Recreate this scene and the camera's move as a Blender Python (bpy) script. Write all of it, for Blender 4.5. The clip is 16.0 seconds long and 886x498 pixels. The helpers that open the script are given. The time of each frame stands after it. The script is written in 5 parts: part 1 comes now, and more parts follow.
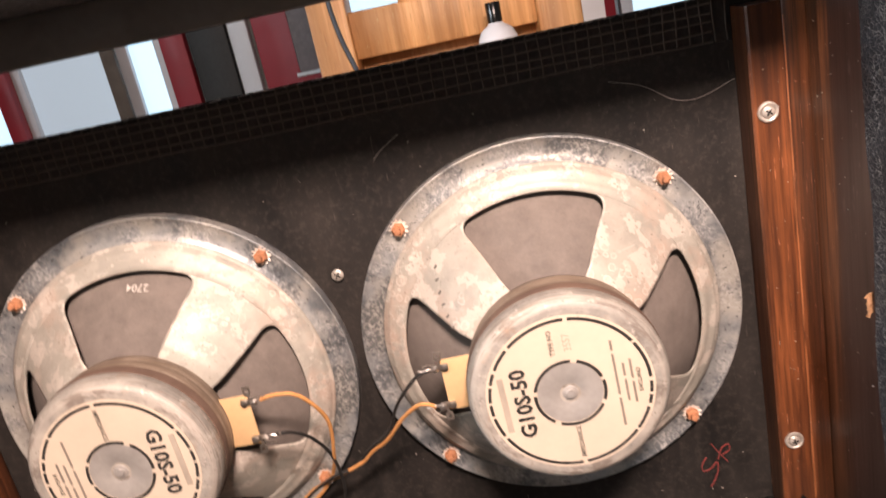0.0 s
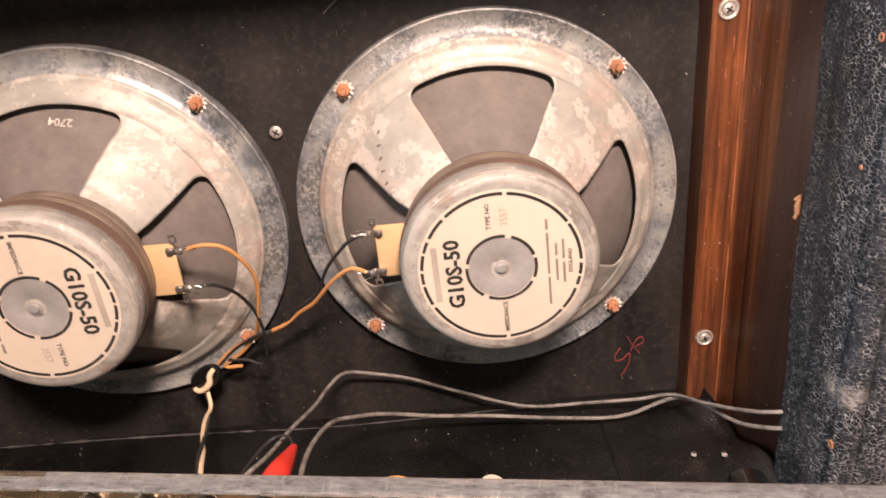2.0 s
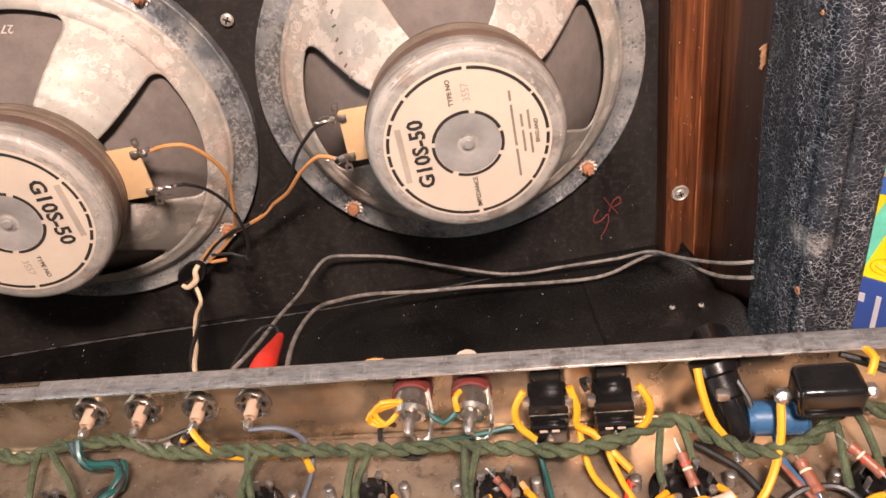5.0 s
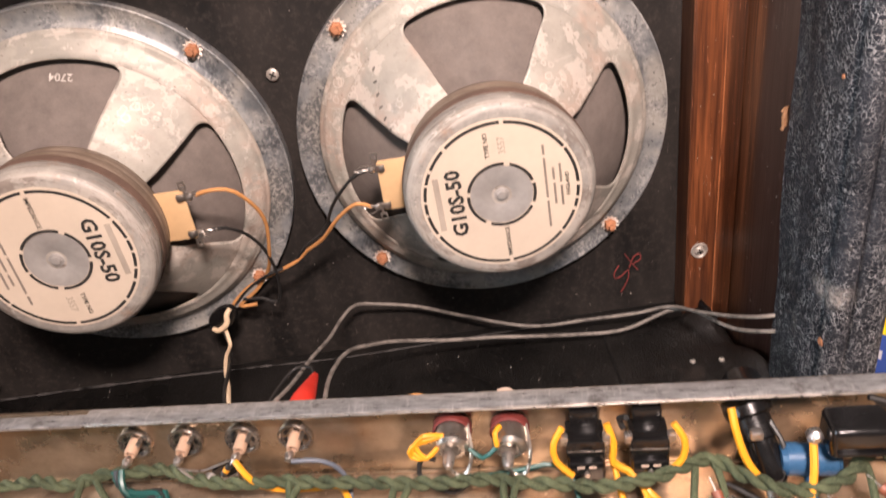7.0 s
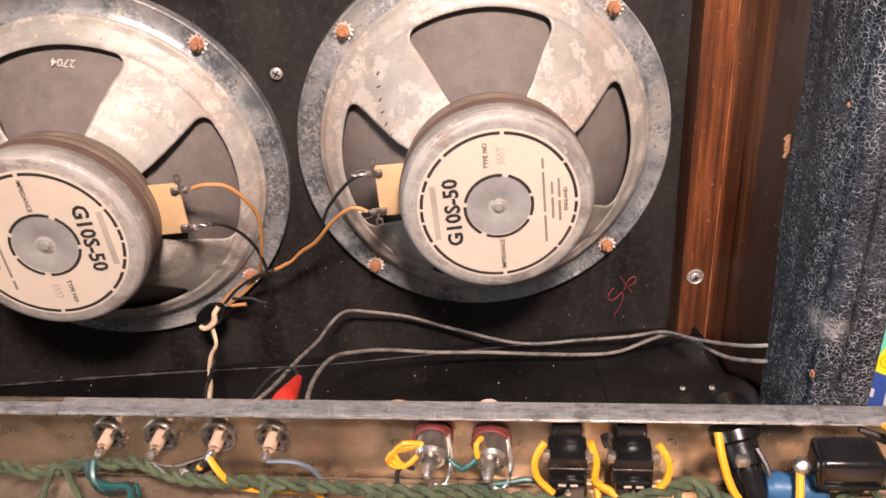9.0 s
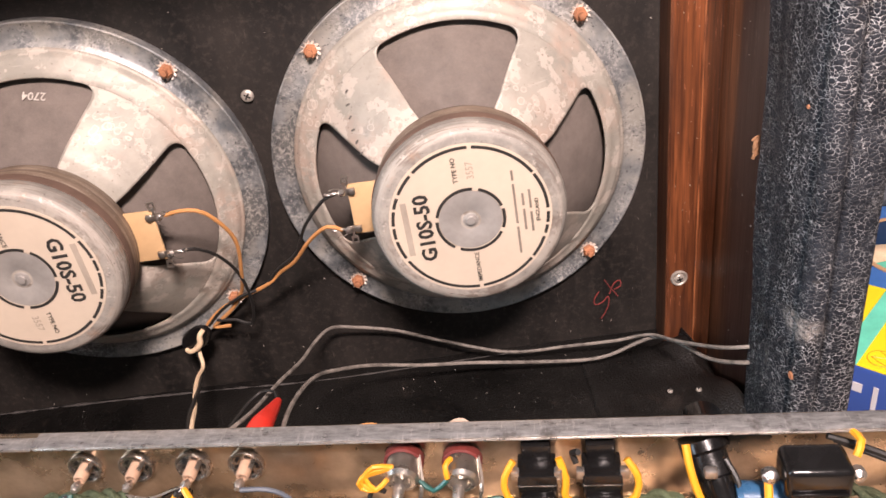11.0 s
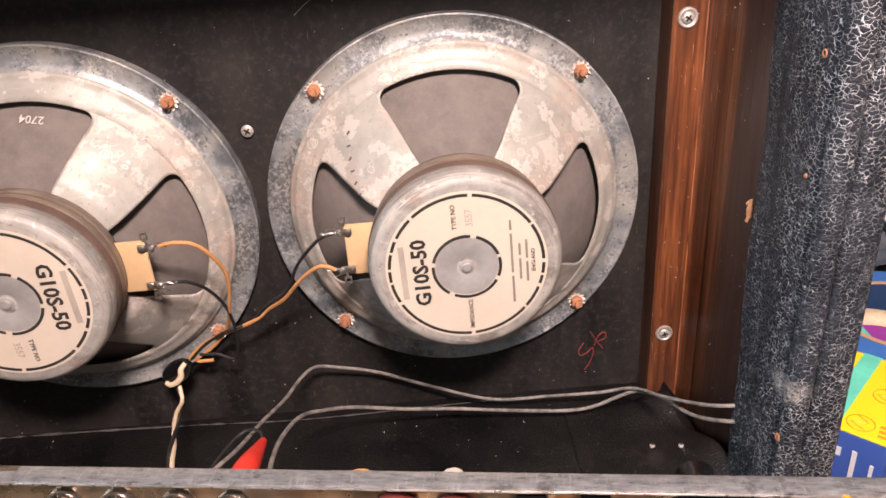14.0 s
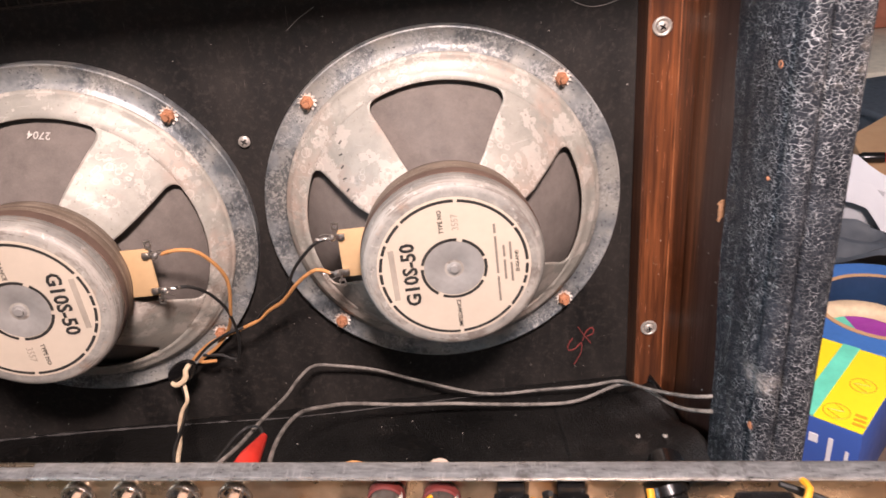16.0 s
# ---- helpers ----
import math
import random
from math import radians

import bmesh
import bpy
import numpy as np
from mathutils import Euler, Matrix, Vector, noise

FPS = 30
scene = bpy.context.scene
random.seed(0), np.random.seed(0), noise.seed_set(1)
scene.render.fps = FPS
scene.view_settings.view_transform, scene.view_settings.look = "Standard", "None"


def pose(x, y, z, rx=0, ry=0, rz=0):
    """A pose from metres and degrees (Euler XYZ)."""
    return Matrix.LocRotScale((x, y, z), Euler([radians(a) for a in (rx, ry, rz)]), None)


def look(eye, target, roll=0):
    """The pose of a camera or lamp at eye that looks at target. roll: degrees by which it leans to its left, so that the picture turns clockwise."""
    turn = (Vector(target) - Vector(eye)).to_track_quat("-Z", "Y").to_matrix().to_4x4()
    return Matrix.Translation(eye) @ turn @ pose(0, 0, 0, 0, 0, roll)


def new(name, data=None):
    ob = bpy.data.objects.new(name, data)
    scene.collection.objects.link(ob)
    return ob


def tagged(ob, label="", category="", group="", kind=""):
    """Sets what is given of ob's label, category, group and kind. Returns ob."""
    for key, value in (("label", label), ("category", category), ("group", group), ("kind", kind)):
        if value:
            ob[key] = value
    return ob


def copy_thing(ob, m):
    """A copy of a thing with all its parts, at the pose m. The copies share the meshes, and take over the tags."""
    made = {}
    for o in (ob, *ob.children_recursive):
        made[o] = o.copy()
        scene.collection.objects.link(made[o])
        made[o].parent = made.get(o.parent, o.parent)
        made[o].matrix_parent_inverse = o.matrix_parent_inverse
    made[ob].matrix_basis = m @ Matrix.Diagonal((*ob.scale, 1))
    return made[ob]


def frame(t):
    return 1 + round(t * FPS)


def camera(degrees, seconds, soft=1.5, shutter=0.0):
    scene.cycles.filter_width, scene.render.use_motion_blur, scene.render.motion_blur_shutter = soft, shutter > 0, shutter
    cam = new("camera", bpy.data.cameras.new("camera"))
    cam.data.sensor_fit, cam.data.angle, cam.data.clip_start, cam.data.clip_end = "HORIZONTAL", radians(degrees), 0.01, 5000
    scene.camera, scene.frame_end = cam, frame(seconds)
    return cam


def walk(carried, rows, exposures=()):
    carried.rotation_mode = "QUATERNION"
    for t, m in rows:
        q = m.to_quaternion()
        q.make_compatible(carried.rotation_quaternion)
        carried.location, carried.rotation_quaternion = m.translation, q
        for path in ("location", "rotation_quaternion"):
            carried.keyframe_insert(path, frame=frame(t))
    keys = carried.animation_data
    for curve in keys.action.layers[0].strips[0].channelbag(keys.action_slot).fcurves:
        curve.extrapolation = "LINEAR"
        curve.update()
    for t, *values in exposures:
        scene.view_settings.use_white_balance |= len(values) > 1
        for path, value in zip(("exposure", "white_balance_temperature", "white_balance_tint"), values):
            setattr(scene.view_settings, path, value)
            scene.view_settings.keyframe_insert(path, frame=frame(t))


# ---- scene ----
cam = camera(59.8, 16.0, 1.6, 0.6)
PATH = [
    (0, (-0.021, -0.474, 0.462), (-0.174, 1.427, -0.139), -12.3),
    (0.5, (-0.019, -0.475, 0.46), (-0.154, 1.389, -0.254), -9.2),
    (1, (-0.025, -0.48, 0.456), (-0.129, 1.356, -0.331), -7.2),
    (1.5, (-0.025, -0.478, 0.449), (-0.09, 1.346, -0.369), -6.2),
    (2, (-0.029, -0.476, 0.443), (-0.039, 1.33, -0.416), -5.1),
    (2.5, (-0.029, -0.475, 0.442), (0.007, 1.305, -0.47), -4.9),
    (3, (-0.031, -0.488, 0.449), (0.01, 1.247, -0.545), -6.2),
    (3.5, (-0.012, -0.479, 0.454), (-0.022, 1.208, -0.621), -8.7),
    (4, (-0.006, -0.47, 0.444), (-0.035, 1.185, -0.679), -10.0),
    (4.2, (-0.014, -0.47, 0.448), (-0.054, 1.171, -0.695), -10.5),
    (6.3, (-0.012, -0.48, 0.448), (-0.065, 1.148, -0.712), -10.5),
    (6.5, (-0.016, -0.48, 0.444), (-0.059, 1.165, -0.693), -10.1),
    (7, (-0.033, -0.491, 0.45), (-0.054, 1.233, -0.565), -8.7),
    (7.5, (-0.028, -0.487, 0.451), (-0.035, 1.265, -0.513), -7.2),
    (8, (-0.026, -0.49, 0.452), (-0.038, 1.247, -0.541), -6.4),
    (8.5, (-0.028, -0.488, 0.445), (-0.037, 1.251, -0.544), -5.8),
    (9, (-0.031, -0.49, 0.442), (-0.042, 1.258, -0.529), -5.1),
    (9.2, (-0.032, -0.492, 0.445), (-0.045, 1.263, -0.515), -5.0),
    (11.3, (-0.008, -0.484, 0.449), (-0.037, 1.261, -0.529), -8.7),
    (11.5, (-0.011, -0.482, 0.45), (-0.024, 1.251, -0.547), -8.6),
    (12, (-0.015, -0.475, 0.444), (-0.014, 1.256, -0.557), -7.6),
    (12.5, (-0.02, -0.478, 0.448), (-0.003, 1.269, -0.526), -6.1),
    (13, (-0.025, -0.483, 0.454), (0.009, 1.289, -0.473), -4.9),
    (13.5, (-0.026, -0.486, 0.452), (0.017, 1.296, -0.455), -4.2),
    (14, (-0.024, -0.485, 0.453), (0.028, 1.306, -0.435), -3.9),
    (14.5, (-0.021, -0.482, 0.453), (0.028, 1.311, -0.432), -4.1),
    (15, (-0.021, -0.483, 0.461), (0.022, 1.311, -0.422), -4.5),
    (15.5, (-0.02, -0.485, 0.461), (0.016, 1.307, -0.426), -4.8),
    (16, (-0.014, -0.504, 0.466), (0.023, 1.284, -0.431), -5.1),
]
walk(cam, [(t, look(eye, target, roll)) for t, eye, target, roll in PATH],
     [(0, 0.20, 6500, 10), (2.0, 0.04, 6400, 9.5), (6.5, -0.07, 6150, 9), (7.5, -0.03, 6050, 8.5), (12.0, 0.0, 5950, 8.5), (16.0, 0.0, 5800, 8)])

# ---- light ----
world = bpy.data.worlds.new("world")
scene.world = world
world.use_nodes = True
world.node_tree.nodes["Background"].inputs[0].default_value = (0.75, 0.87, 1.0, 1)
world.node_tree.nodes["Background"].inputs[1].default_value = 0.6


def area_lamp(name, eye, target, power, w, h, color):
    d = bpy.data.lights.new(name, "AREA")
    d.shape, d.size, d.size_y, d.energy, d.color = "RECTANGLE", w, h, power, color
    ob = new(name, d)
    ob.matrix_world = look(eye, target)
    return ob


area_lamp("bench_light", (0.08, -0.80, 0.975), (-0.04, 0.0, 0.25), 28.5, 0.16, 0.10, (1.0, 0.760, 0.665))
# No ceiling fitting is known; this lamp is added as ambient fill.
area_lamp("ambient_fill", (-0.3, -0.9, 2.45), (-0.3, -0.6, 0.0), 5.0, 1.2, 0.3, (1.0, 0.87, 0.82))
# Cool fill from the left, added at the unseen side window.
area_lamp("window_fill", (-2.5, -0.75, 1.05), (0.0, -0.2, 0.3), 60.0, 1.0, 1.2, (0.88, 0.94, 1.0))


# ---- materials ----
class Nodes:
    """A node material under construction."""

    def __init__(self, name):
        self.mat = bpy.data.materials.new(name)
        self.mat.use_nodes = True
        self.tree = self.mat.node_tree
        self.bsdf = self.tree.nodes["Principled BSDF"]
        self.coord = self.tree.nodes.new("ShaderNodeTexCoord")

    def add(self, kind, **values):
        node = self.tree.nodes.new("ShaderNode" + kind)
        for key, value in values.items():
            node.inputs[key].default_value = value
        return node

    def link(self, a, b):
        self.tree.links.new(a, b)

    def space(self, scale=(1, 1, 1), turn=(0, 0, 0)):
        m = self.add("Mapping", Scale=scale, Rotation=turn)
        self.link(self.coord.outputs["Object"], m.inputs["Vector"])
        return m.outputs[0]

    def noise(self, scale, detail=4.0, rough=0.6, space=None):
        n = self.add("TexNoise", Scale=scale, Detail=detail, Roughness=rough)
        self.link(space or self.space(), n.inputs["Vector"])
        return n.outputs["Fac"]

    def voronoi(self, scale, feature="F1", space=None):
        n = self.add("TexVoronoi", Scale=scale)
        n.feature = feature
        self.link(space or self.space(), n.inputs["Vector"])
        return n.outputs["Distance"]

    def ramp(self, fac, *stops):
        r = self.add("ValToRGB")
        els = r.color_ramp.elements
        while len(els) < len(stops):
            els.new(0.5)
        for el, (pos, col) in zip(els, stops):
            el.position = pos
            el.color = (*col, 1) if isinstance(col, tuple) else (col, col, col, 1)
        self.link(fac, r.inputs[0])
        return r.outputs[0]

    def mix(self, fac, a, b, blend="MIX"):
        m = self.tree.nodes.new("ShaderNodeMix")
        m.data_type, m.blend_type = "RGBA", blend
        for value, n in ((fac, 0), (a, 6), (b, 7)):
            if isinstance(value, (int, float)):
                m.inputs[n].default_value = value if n == 0 else (value, value, value, 1)
            elif isinstance(value, tuple):
                m.inputs[n].default_value = (*value, 1)
            else:
                self.link(value, m.inputs[n])
        return m.outputs[2]

    def finish(self, color=None, rough=0.5, metal=0.0, bump=None, strength=0.3, distance=0.001, spec=0.5):
        b = self.bsdf
        for value, key in ((color, "Base Color"), (rough, "Roughness"), (metal, "Metallic")):
            if isinstance(value, tuple):
                b.inputs[key].default_value = (*value, 1)
            elif isinstance(value, (int, float)):
                b.inputs[key].default_value = value
            elif value is not None:
                self.link(value, b.inputs[key])
        b.inputs["Specular IOR Level"].default_value = spec
        if bump is not None:
            n = self.add("Bump", Strength=strength, Distance=distance)
            self.link(bump, n.inputs["Height"])
            self.link(n.outputs[0], b.inputs["Normal"])
        return self.mat


def plain(name, color, rough=0.5, metal=0.0, grain=400.0, amount=0.18, bump=0.15, spec=0.5):
    """A simple surface with two scales of unevenness."""
    n = Nodes(name)
    lo = tuple(c * (1 - amount) for c in color)
    hi = tuple(min(1, c * (1 + amount)) for c in color)
    col = n.mix(n.ramp(n.noise(grain * 0.12), (0.3, 0.0), (0.7, 1.0)), lo, hi)
    fine = n.noise(grain)
    col = n.mix(0.25, col, n.ramp(fine, (0.3, lo), (0.7, hi)))
    r = n.ramp(n.noise(grain * 0.3), (0.3, max(0.05, rough - 0.1)), (0.7, min(1, rough + 0.1)))
    return n.finish(col, r, metal, fine, bump, 0.0006, spec)


def make_basket():
    n = Nodes("zinc_basket")
    blotch = n.noise(38, 7, 0.68)
    spots = n.noise(62, 9, 0.62)
    base = n.mix(n.ramp(blotch, (0.40, 0.0), (0.60, 1.0)), (0.315, 0.299, 0.256), (0.404, 0.376, 0.324))
    base = n.mix(n.ramp(n.noise(24, 4, 0.6), (0.50, 0.0), (0.64, 0.55)), base, (0.50, 0.36, 0.285))
    # flaked pale coating with crisp torn edges, and bare grey patches inside it
    base = n.mix(n.ramp(spots, (0.545, 0.0), (0.556, 0.65)), base, (0.555, 0.500, 0.435))
    base = n.mix(n.ramp(n.noise(88, 8, 0.6), (0.600, 0.0), (0.612, 0.7)), base, (0.315, 0.300, 0.262))
    # drip rings left in clusters
    cluster = n.ramp(n.noise(20, 2, 0.5), (0.50, 0.0), (0.58, 1.0))
    warp = n.add("TexNoise", Scale=140.0, Detail=2.0)
    n.link(n.space(), warp.inputs["Vector"])
    shift = n.add("VectorMath")
    shift.operation = "MULTIPLY_ADD"
    n.link(warp.outputs["Color"], shift.inputs[0])
    shift.inputs[1].default_value = (0.0030, 0.0030, 0.0030)
    n.link(n.space(), shift.inputs[2])
    for scale, r in ((95, 0.30), (150, 0.34), (60, 0.20)):
        ring = n.ramp(n.voronoi(scale, "F1", shift.outputs[0]), (r - 0.07, 0.10), (r - 0.03, 0.75), (r, 0.75), (r + 0.03, 0.0))
        base = n.mix(n.mix(1.0, ring, cluster, "MULTIPLY"), base, (0.62, 0.555, 0.48))
    base = n.mix(n.ramp(n.noise(420, 3), (0.66, 0.0), (0.70, 0.7)), base, (0.15, 0.12, 0.10))
    base = n.mix(n.ramp(n.noise(1.0, 4, 0.6, n.space((30, 30, 700), (0.3, 0.7, 0))), (0.64, 0.0), (0.70, 0.35)), base, (0.60, 0.56, 0.50))
    rough = n.ramp(spots, (0.3, 0.40), (0.7, 0.70))
    return n.finish(base, rough, 0.16, spots, 0.22, 0.0008)


def make_flange():
    n = Nodes("dull_zinc_rim")
    blotch = n.noise(55, 7, 0.72)
    base = n.mix(n.ramp(blotch, (0.38, 0.0), (0.60, 1.0)), (0.150, 0.163, 0.172), (0.310, 0.315, 0.305))
    base = n.mix(n.ramp(n.noise(26, 4, 0.6), (0.47, 0.0), (0.60, 0.7)), base, (0.40, 0.375, 0.325))
    salt = n.mix(1.0, n.ramp(n.noise(32, 4, 0.6), (0.46, 0.0), (0.58, 1.0)), n.ramp(n.noise(420, 6, 0.8), (0.49, 0.0), (0.56, 0.6)), "MULTIPLY")
    base = n.mix(salt, base, (0.58, 0.555, 0.52))
    tarnish = n.mix(1.0, n.ramp(n.noise(22, 3), (0.50, 0.0), (0.57, 1.0)), n.ramp(n.noise(260, 5, 0.8), (0.44, 0.0), (0.52, 0.7)), "MULTIPLY")
    base = n.mix(tarnish, base, (0.040, 0.046, 0.054))
    base = n.mix(n.ramp(n.noise(480, 2), (0.64, 0.0), (0.69, 0.8)), base, (0.04, 0.04, 0.045))
    return n.finish(base, n.ramp(blotch, (0.3, 0.34), (0.7, 0.62)), 0.35, blotch, 0.28, 0.0008)


def make_cap():
    """Grey cast metal with dusty bands that run round the cap, rust and chips."""
    n = Nodes("dull_zinc_cap")
    bands = n.noise(1.0, 5, 0.65, n.space((14, 520, 14)))
    cloud = n.noise(60, 7, 0.7)
    col = n.mix(n.ramp(cloud, (0.36, 0.0), (0.64, 1.0)), (0.215, 0.202, 0.182), (0.375, 0.348, 0.305))
    col = n.mix(n.ramp(bands, (0.46, 0.0), (0.62, 0.6)), col, (0.47, 0.42, 0.36))
    col = n.mix(n.ramp(n.noise(1.0, 5, 0.7, n.space((30, 700, 30))), (0.52, 0.0), (0.60, 0.7)), col, (0.165, 0.130, 0.105))
    col = n.mix(n.ramp(n.noise(170, 6, 0.72), (0.59, 0.0), (0.63, 0.6)), col, (0.53, 0.48, 0.42))
    col = n.mix(n.ramp(n.noise(45, 4, 0.6), (0.58, 0.0), (0.66, 0.5)), col, (0.36, 0.235, 0.16))
    col = n.mix(n.ramp(n.noise(520, 3), (0.66, 0.0), (0.70, 0.7)), col, (0.09, 0.075, 0.065))
    return n.finish(col, n.ramp(cloud, (0.3, 0.48), (0.7, 0.72)), 0.14, cloud, 0.25, 0.0007)


def make_pot():
    n = Nodes("dusty_brown_steel")
    bands = n.noise(1.0, 5, 0.65, n.space((12, 420, 12)))
    cloud = n.noise(48, 6, 0.68)
    col = n.mix(n.ramp(cloud, (0.36, 0.0), (0.64, 1.0)), (0.165, 0.118, 0.083), (0.300, 0.232, 0.172))
    col = n.mix(n.ramp(bands, (0.44, 0.0), (0.60, 0.75)), col, (0.110, 0.078, 0.058))
    col = n.mix(n.ramp(n.noise(1.0, 4, 0.6, n.space((22, 560, 22))), (0.57, 0.0), (0.64, 0.6)), col, (0.40, 0.34, 0.275))
    col = n.mix(n.ramp(n.noise(430, 4), (0.62, 0.0), (0.68, 0.6)), col, (0.37, 0.31, 0.25))
    return n.finish(col, n.ramp(cloud, (0.3, 0.55), (0.7, 0.78)), 0.10, cloud, 0.3, 0.0007)


def make_wood(name, dark, light, rough=0.4, scale=1.0, stain=None):
    n = Nodes(name)
    s = n.space((240 * scale, 240 * scale, 8 * scale))
    fibre = n.noise(1.0, 8, 0.7, s)
    streak = n.noise(1.0, 3, 0.5, n.space((75 * scale, 75 * scale, 3.0 * scale)))
    pores = n.noise(1.0, 2, 0.5, n.space((520, 520, 26)))
    col = n.mix(n.ramp(fibre, (0.38, 0.0), (0.64, 1.0)), dark, light)
    col = n.mix(n.ramp(streak, (0.42, 0.55), (0.6, 0.0)), col, tuple(c * 0.45 for c in dark))
    col = n.mix(n.ramp(pores, (0.62, 0.0), (0.72, 0.6)), col, tuple(c * 0.3 for c in dark))
    patch = n.noise(1.0, 4, 0.6, n.space((16 * scale, 16 * scale, 7 * scale)))
    col = n.mix(n.ramp(patch, (0.45, 0.0), (0.62, 0.65)), col, tuple(0.6 * c + 0.006 for c in dark))
    scratch = n.noise(1.0, 3, 0.6, n.space((700, 700, 45)))
    col = n.mix(n.ramp(scratch, (0.66, 0.0), (0.72, 0.6)), col, tuple(min(0.7, 1.9 * c + 0.05) for c in light))
    col = n.mix(n.ramp(n.noise(330, 3, 0.6), (0.70, 0.0), (0.735, 0.7)), col, tuple(min(0.7, 1.5 * c + 0.10) for c in light))
    if stain is not None:
        # dark stain brushed on behind a ragged line, with the bare wood left showing near the batten
        reach, colour = stain
        at = n.add("SeparateXYZ")
        n.link(n.coord.outputs["Object"], at.inputs[0])
        edge = n.noise(1.0, 5, 0.6, n.space((90, 90, 7)))
        wander = n.add("Math")
        wander.operation = "MULTIPLY_ADD"
        n.link(edge, wander.inputs[0])
        wander.inputs[1].default_value = 0.060
        n.link(at.outputs["Y"], wander.inputs[2])
        line = n.add("MapRange")
        n.link(wander.outputs[0], line.inputs["Value"])
        line.inputs["From Min"].default_value = reach + 0.036
        line.inputs["From Max"].default_value = reach + 0.018
        drips = n.ramp(n.noise(1.0, 2, 0.5, n.space((190, 190, 75))), (0.66, 0.0), (0.70, 0.55))
        dark_stain = n.mix(drips, colour, tuple(2.4 * c + 0.03 for c in colour))
        dark_stain = n.mix(n.ramp(fibre, (0.3, 0.0), (0.7, 0.6)), dark_stain, tuple(1.9 * c + 0.006 for c in colour))
        col = n.mix(line.outputs[0], col, dark_stain)
    return n.finish(col, n.ramp(fibre, (0.2, rough + 0.12), (0.8, rough - 0.1)), 0, pores, 0.25, 0.0006)


def make_tolex():
    """Worn grained leathercloth: near black, with pale rubbed wrinkles that also carry painted glints."""
    n = Nodes("black_leathercloth")
    warp = n.noise(40, 3, 0.5)
    bend = n.add("TexNoise", Scale=170.0, Detail=2.0, Roughness=0.5)
    n.link(n.space(), bend.inputs["Vector"])
    shift = n.add("VectorMath")
    shift.operation = "MULTIPLY_ADD"
    n.link(bend.outputs["Color"], shift.inputs[0])
    shift.inputs[1].default_value = (0.0062, 0.0062, 0.0062)
    n.link(n.space((1, 1, 1.35)), shift.inputs[2])
    cells = n.voronoi(335, "DISTANCE_TO_EDGE", shift.outputs[0])
    fine = n.voronoi(720, "DISTANCE_TO_EDGE", shift.outputs[0])
    crease = n.ramp(cells, (0.0, 1.0), (0.022, 0.65), (0.050, 0.0))
    small = n.ramp(fine, (0.0, 0.8), (0.07, 0.0))
    bands = n.ramp(n.noise(1.0, 4, 0.6, n.space((75, 75, 9))), (0.36, 0.25), (0.56, 1.0))
    worn = n.mix(1.0, bands, n.ramp(n.noise(150, 5, 0.7), (0.38, 0.06), (0.56, 1.0)), "MULTIPLY")
    rub_glint = n.mix(1.0, crease, worn, "MULTIPLY")
    rub_glint = n.mix(n.ramp(n.noise(70, 5, 0.7), (0.54, 0.0), (0.66, 0.35)), rub_glint, small)
    col = n.mix(n.ramp(warp, (0.3, 0.0), (0.7, 1.0)), (0.010, 0.0118, 0.0155), (0.026, 0.029, 0.036))
    # The pale wrinkle colour holds glints and extra brightness besides the rubbing.
    col = n.mix(rub_glint, col, (0.64, 0.635, 0.625))
    # one pale scuff and scattered brown rub marks
    away = n.add("VectorMath")
    away.operation = "DISTANCE"
    n.link(n.space((1, 0.7, 1.5)), away.inputs[0])
    away.inputs[1].default_value = (0.153, -0.126, 0.312)
    spot = n.ramp(away.outputs["Value"], (0.004, 1.0), (0.0125, 0.0))
    scuff = n.mix(1.0, spot, n.ramp(n.noise(330, 6, 0.75), (0.40, 0.0), (0.58, 0.75)), "MULTIPLY")
    col = n.mix(scuff, col, (0.47, 0.42, 0.37))
    col = n.mix(n.ramp(n.noise(24, 6, 0.72), (0.62, 0.0), (0.72, 0.35)), col, (0.28, 0.24, 0.19))
    height = n.mix(0.3, n.ramp(cells, (0.0, 0.0), (0.22, 1.0)), n.ramp(fine, (0.0, 0.0), (0.2, 1.0)))
    return n.finish(col, n.ramp(warp, (0.3, 0.42), (0.7, 0.58)), 0, height, 0.5, 0.0010, 0.22)


def make_baffle():
    n = Nodes("black_stained_board")
    s = n.space((3, 3, 1))
    cloud = n.noise(9, 6, 0.65, s)
    col = n.mix(n.ramp(cloud, (0.35, 0.0), (0.68, 1.0)), (0.005, 0.0043, 0.004), (0.023, 0.0185, 0.0155))
    dust = n.noise(900, 2, 0.5)
    col = n.mix(n.ramp(dust, (0.70, 0.0), (0.76, 0.5)), col, (0.16, 0.14, 0.12))
    col = n.mix(n.ramp(n.noise(190, 7, 0.78), (0.50, 0.0), (0.66, 0.6)), col, (0.049, 0.040, 0.033))
    for a, b in ((0.5, 40.0), (-0.9, 55.0)):
        mark = n.noise(1.0, 3, 0.6, n.space((b * 10, 200, b), (0, a, 0)))
        col = n.mix(n.ramp(mark, (0.69, 0.0), (0.73, 0.5)), col, (0.12, 0.098, 0.08))
    return n.finish(col, n.ramp(cloud, (0.3, 0.55), (0.7, 0.8)), 0, dust, 0.2, 0.0006, 0.35)


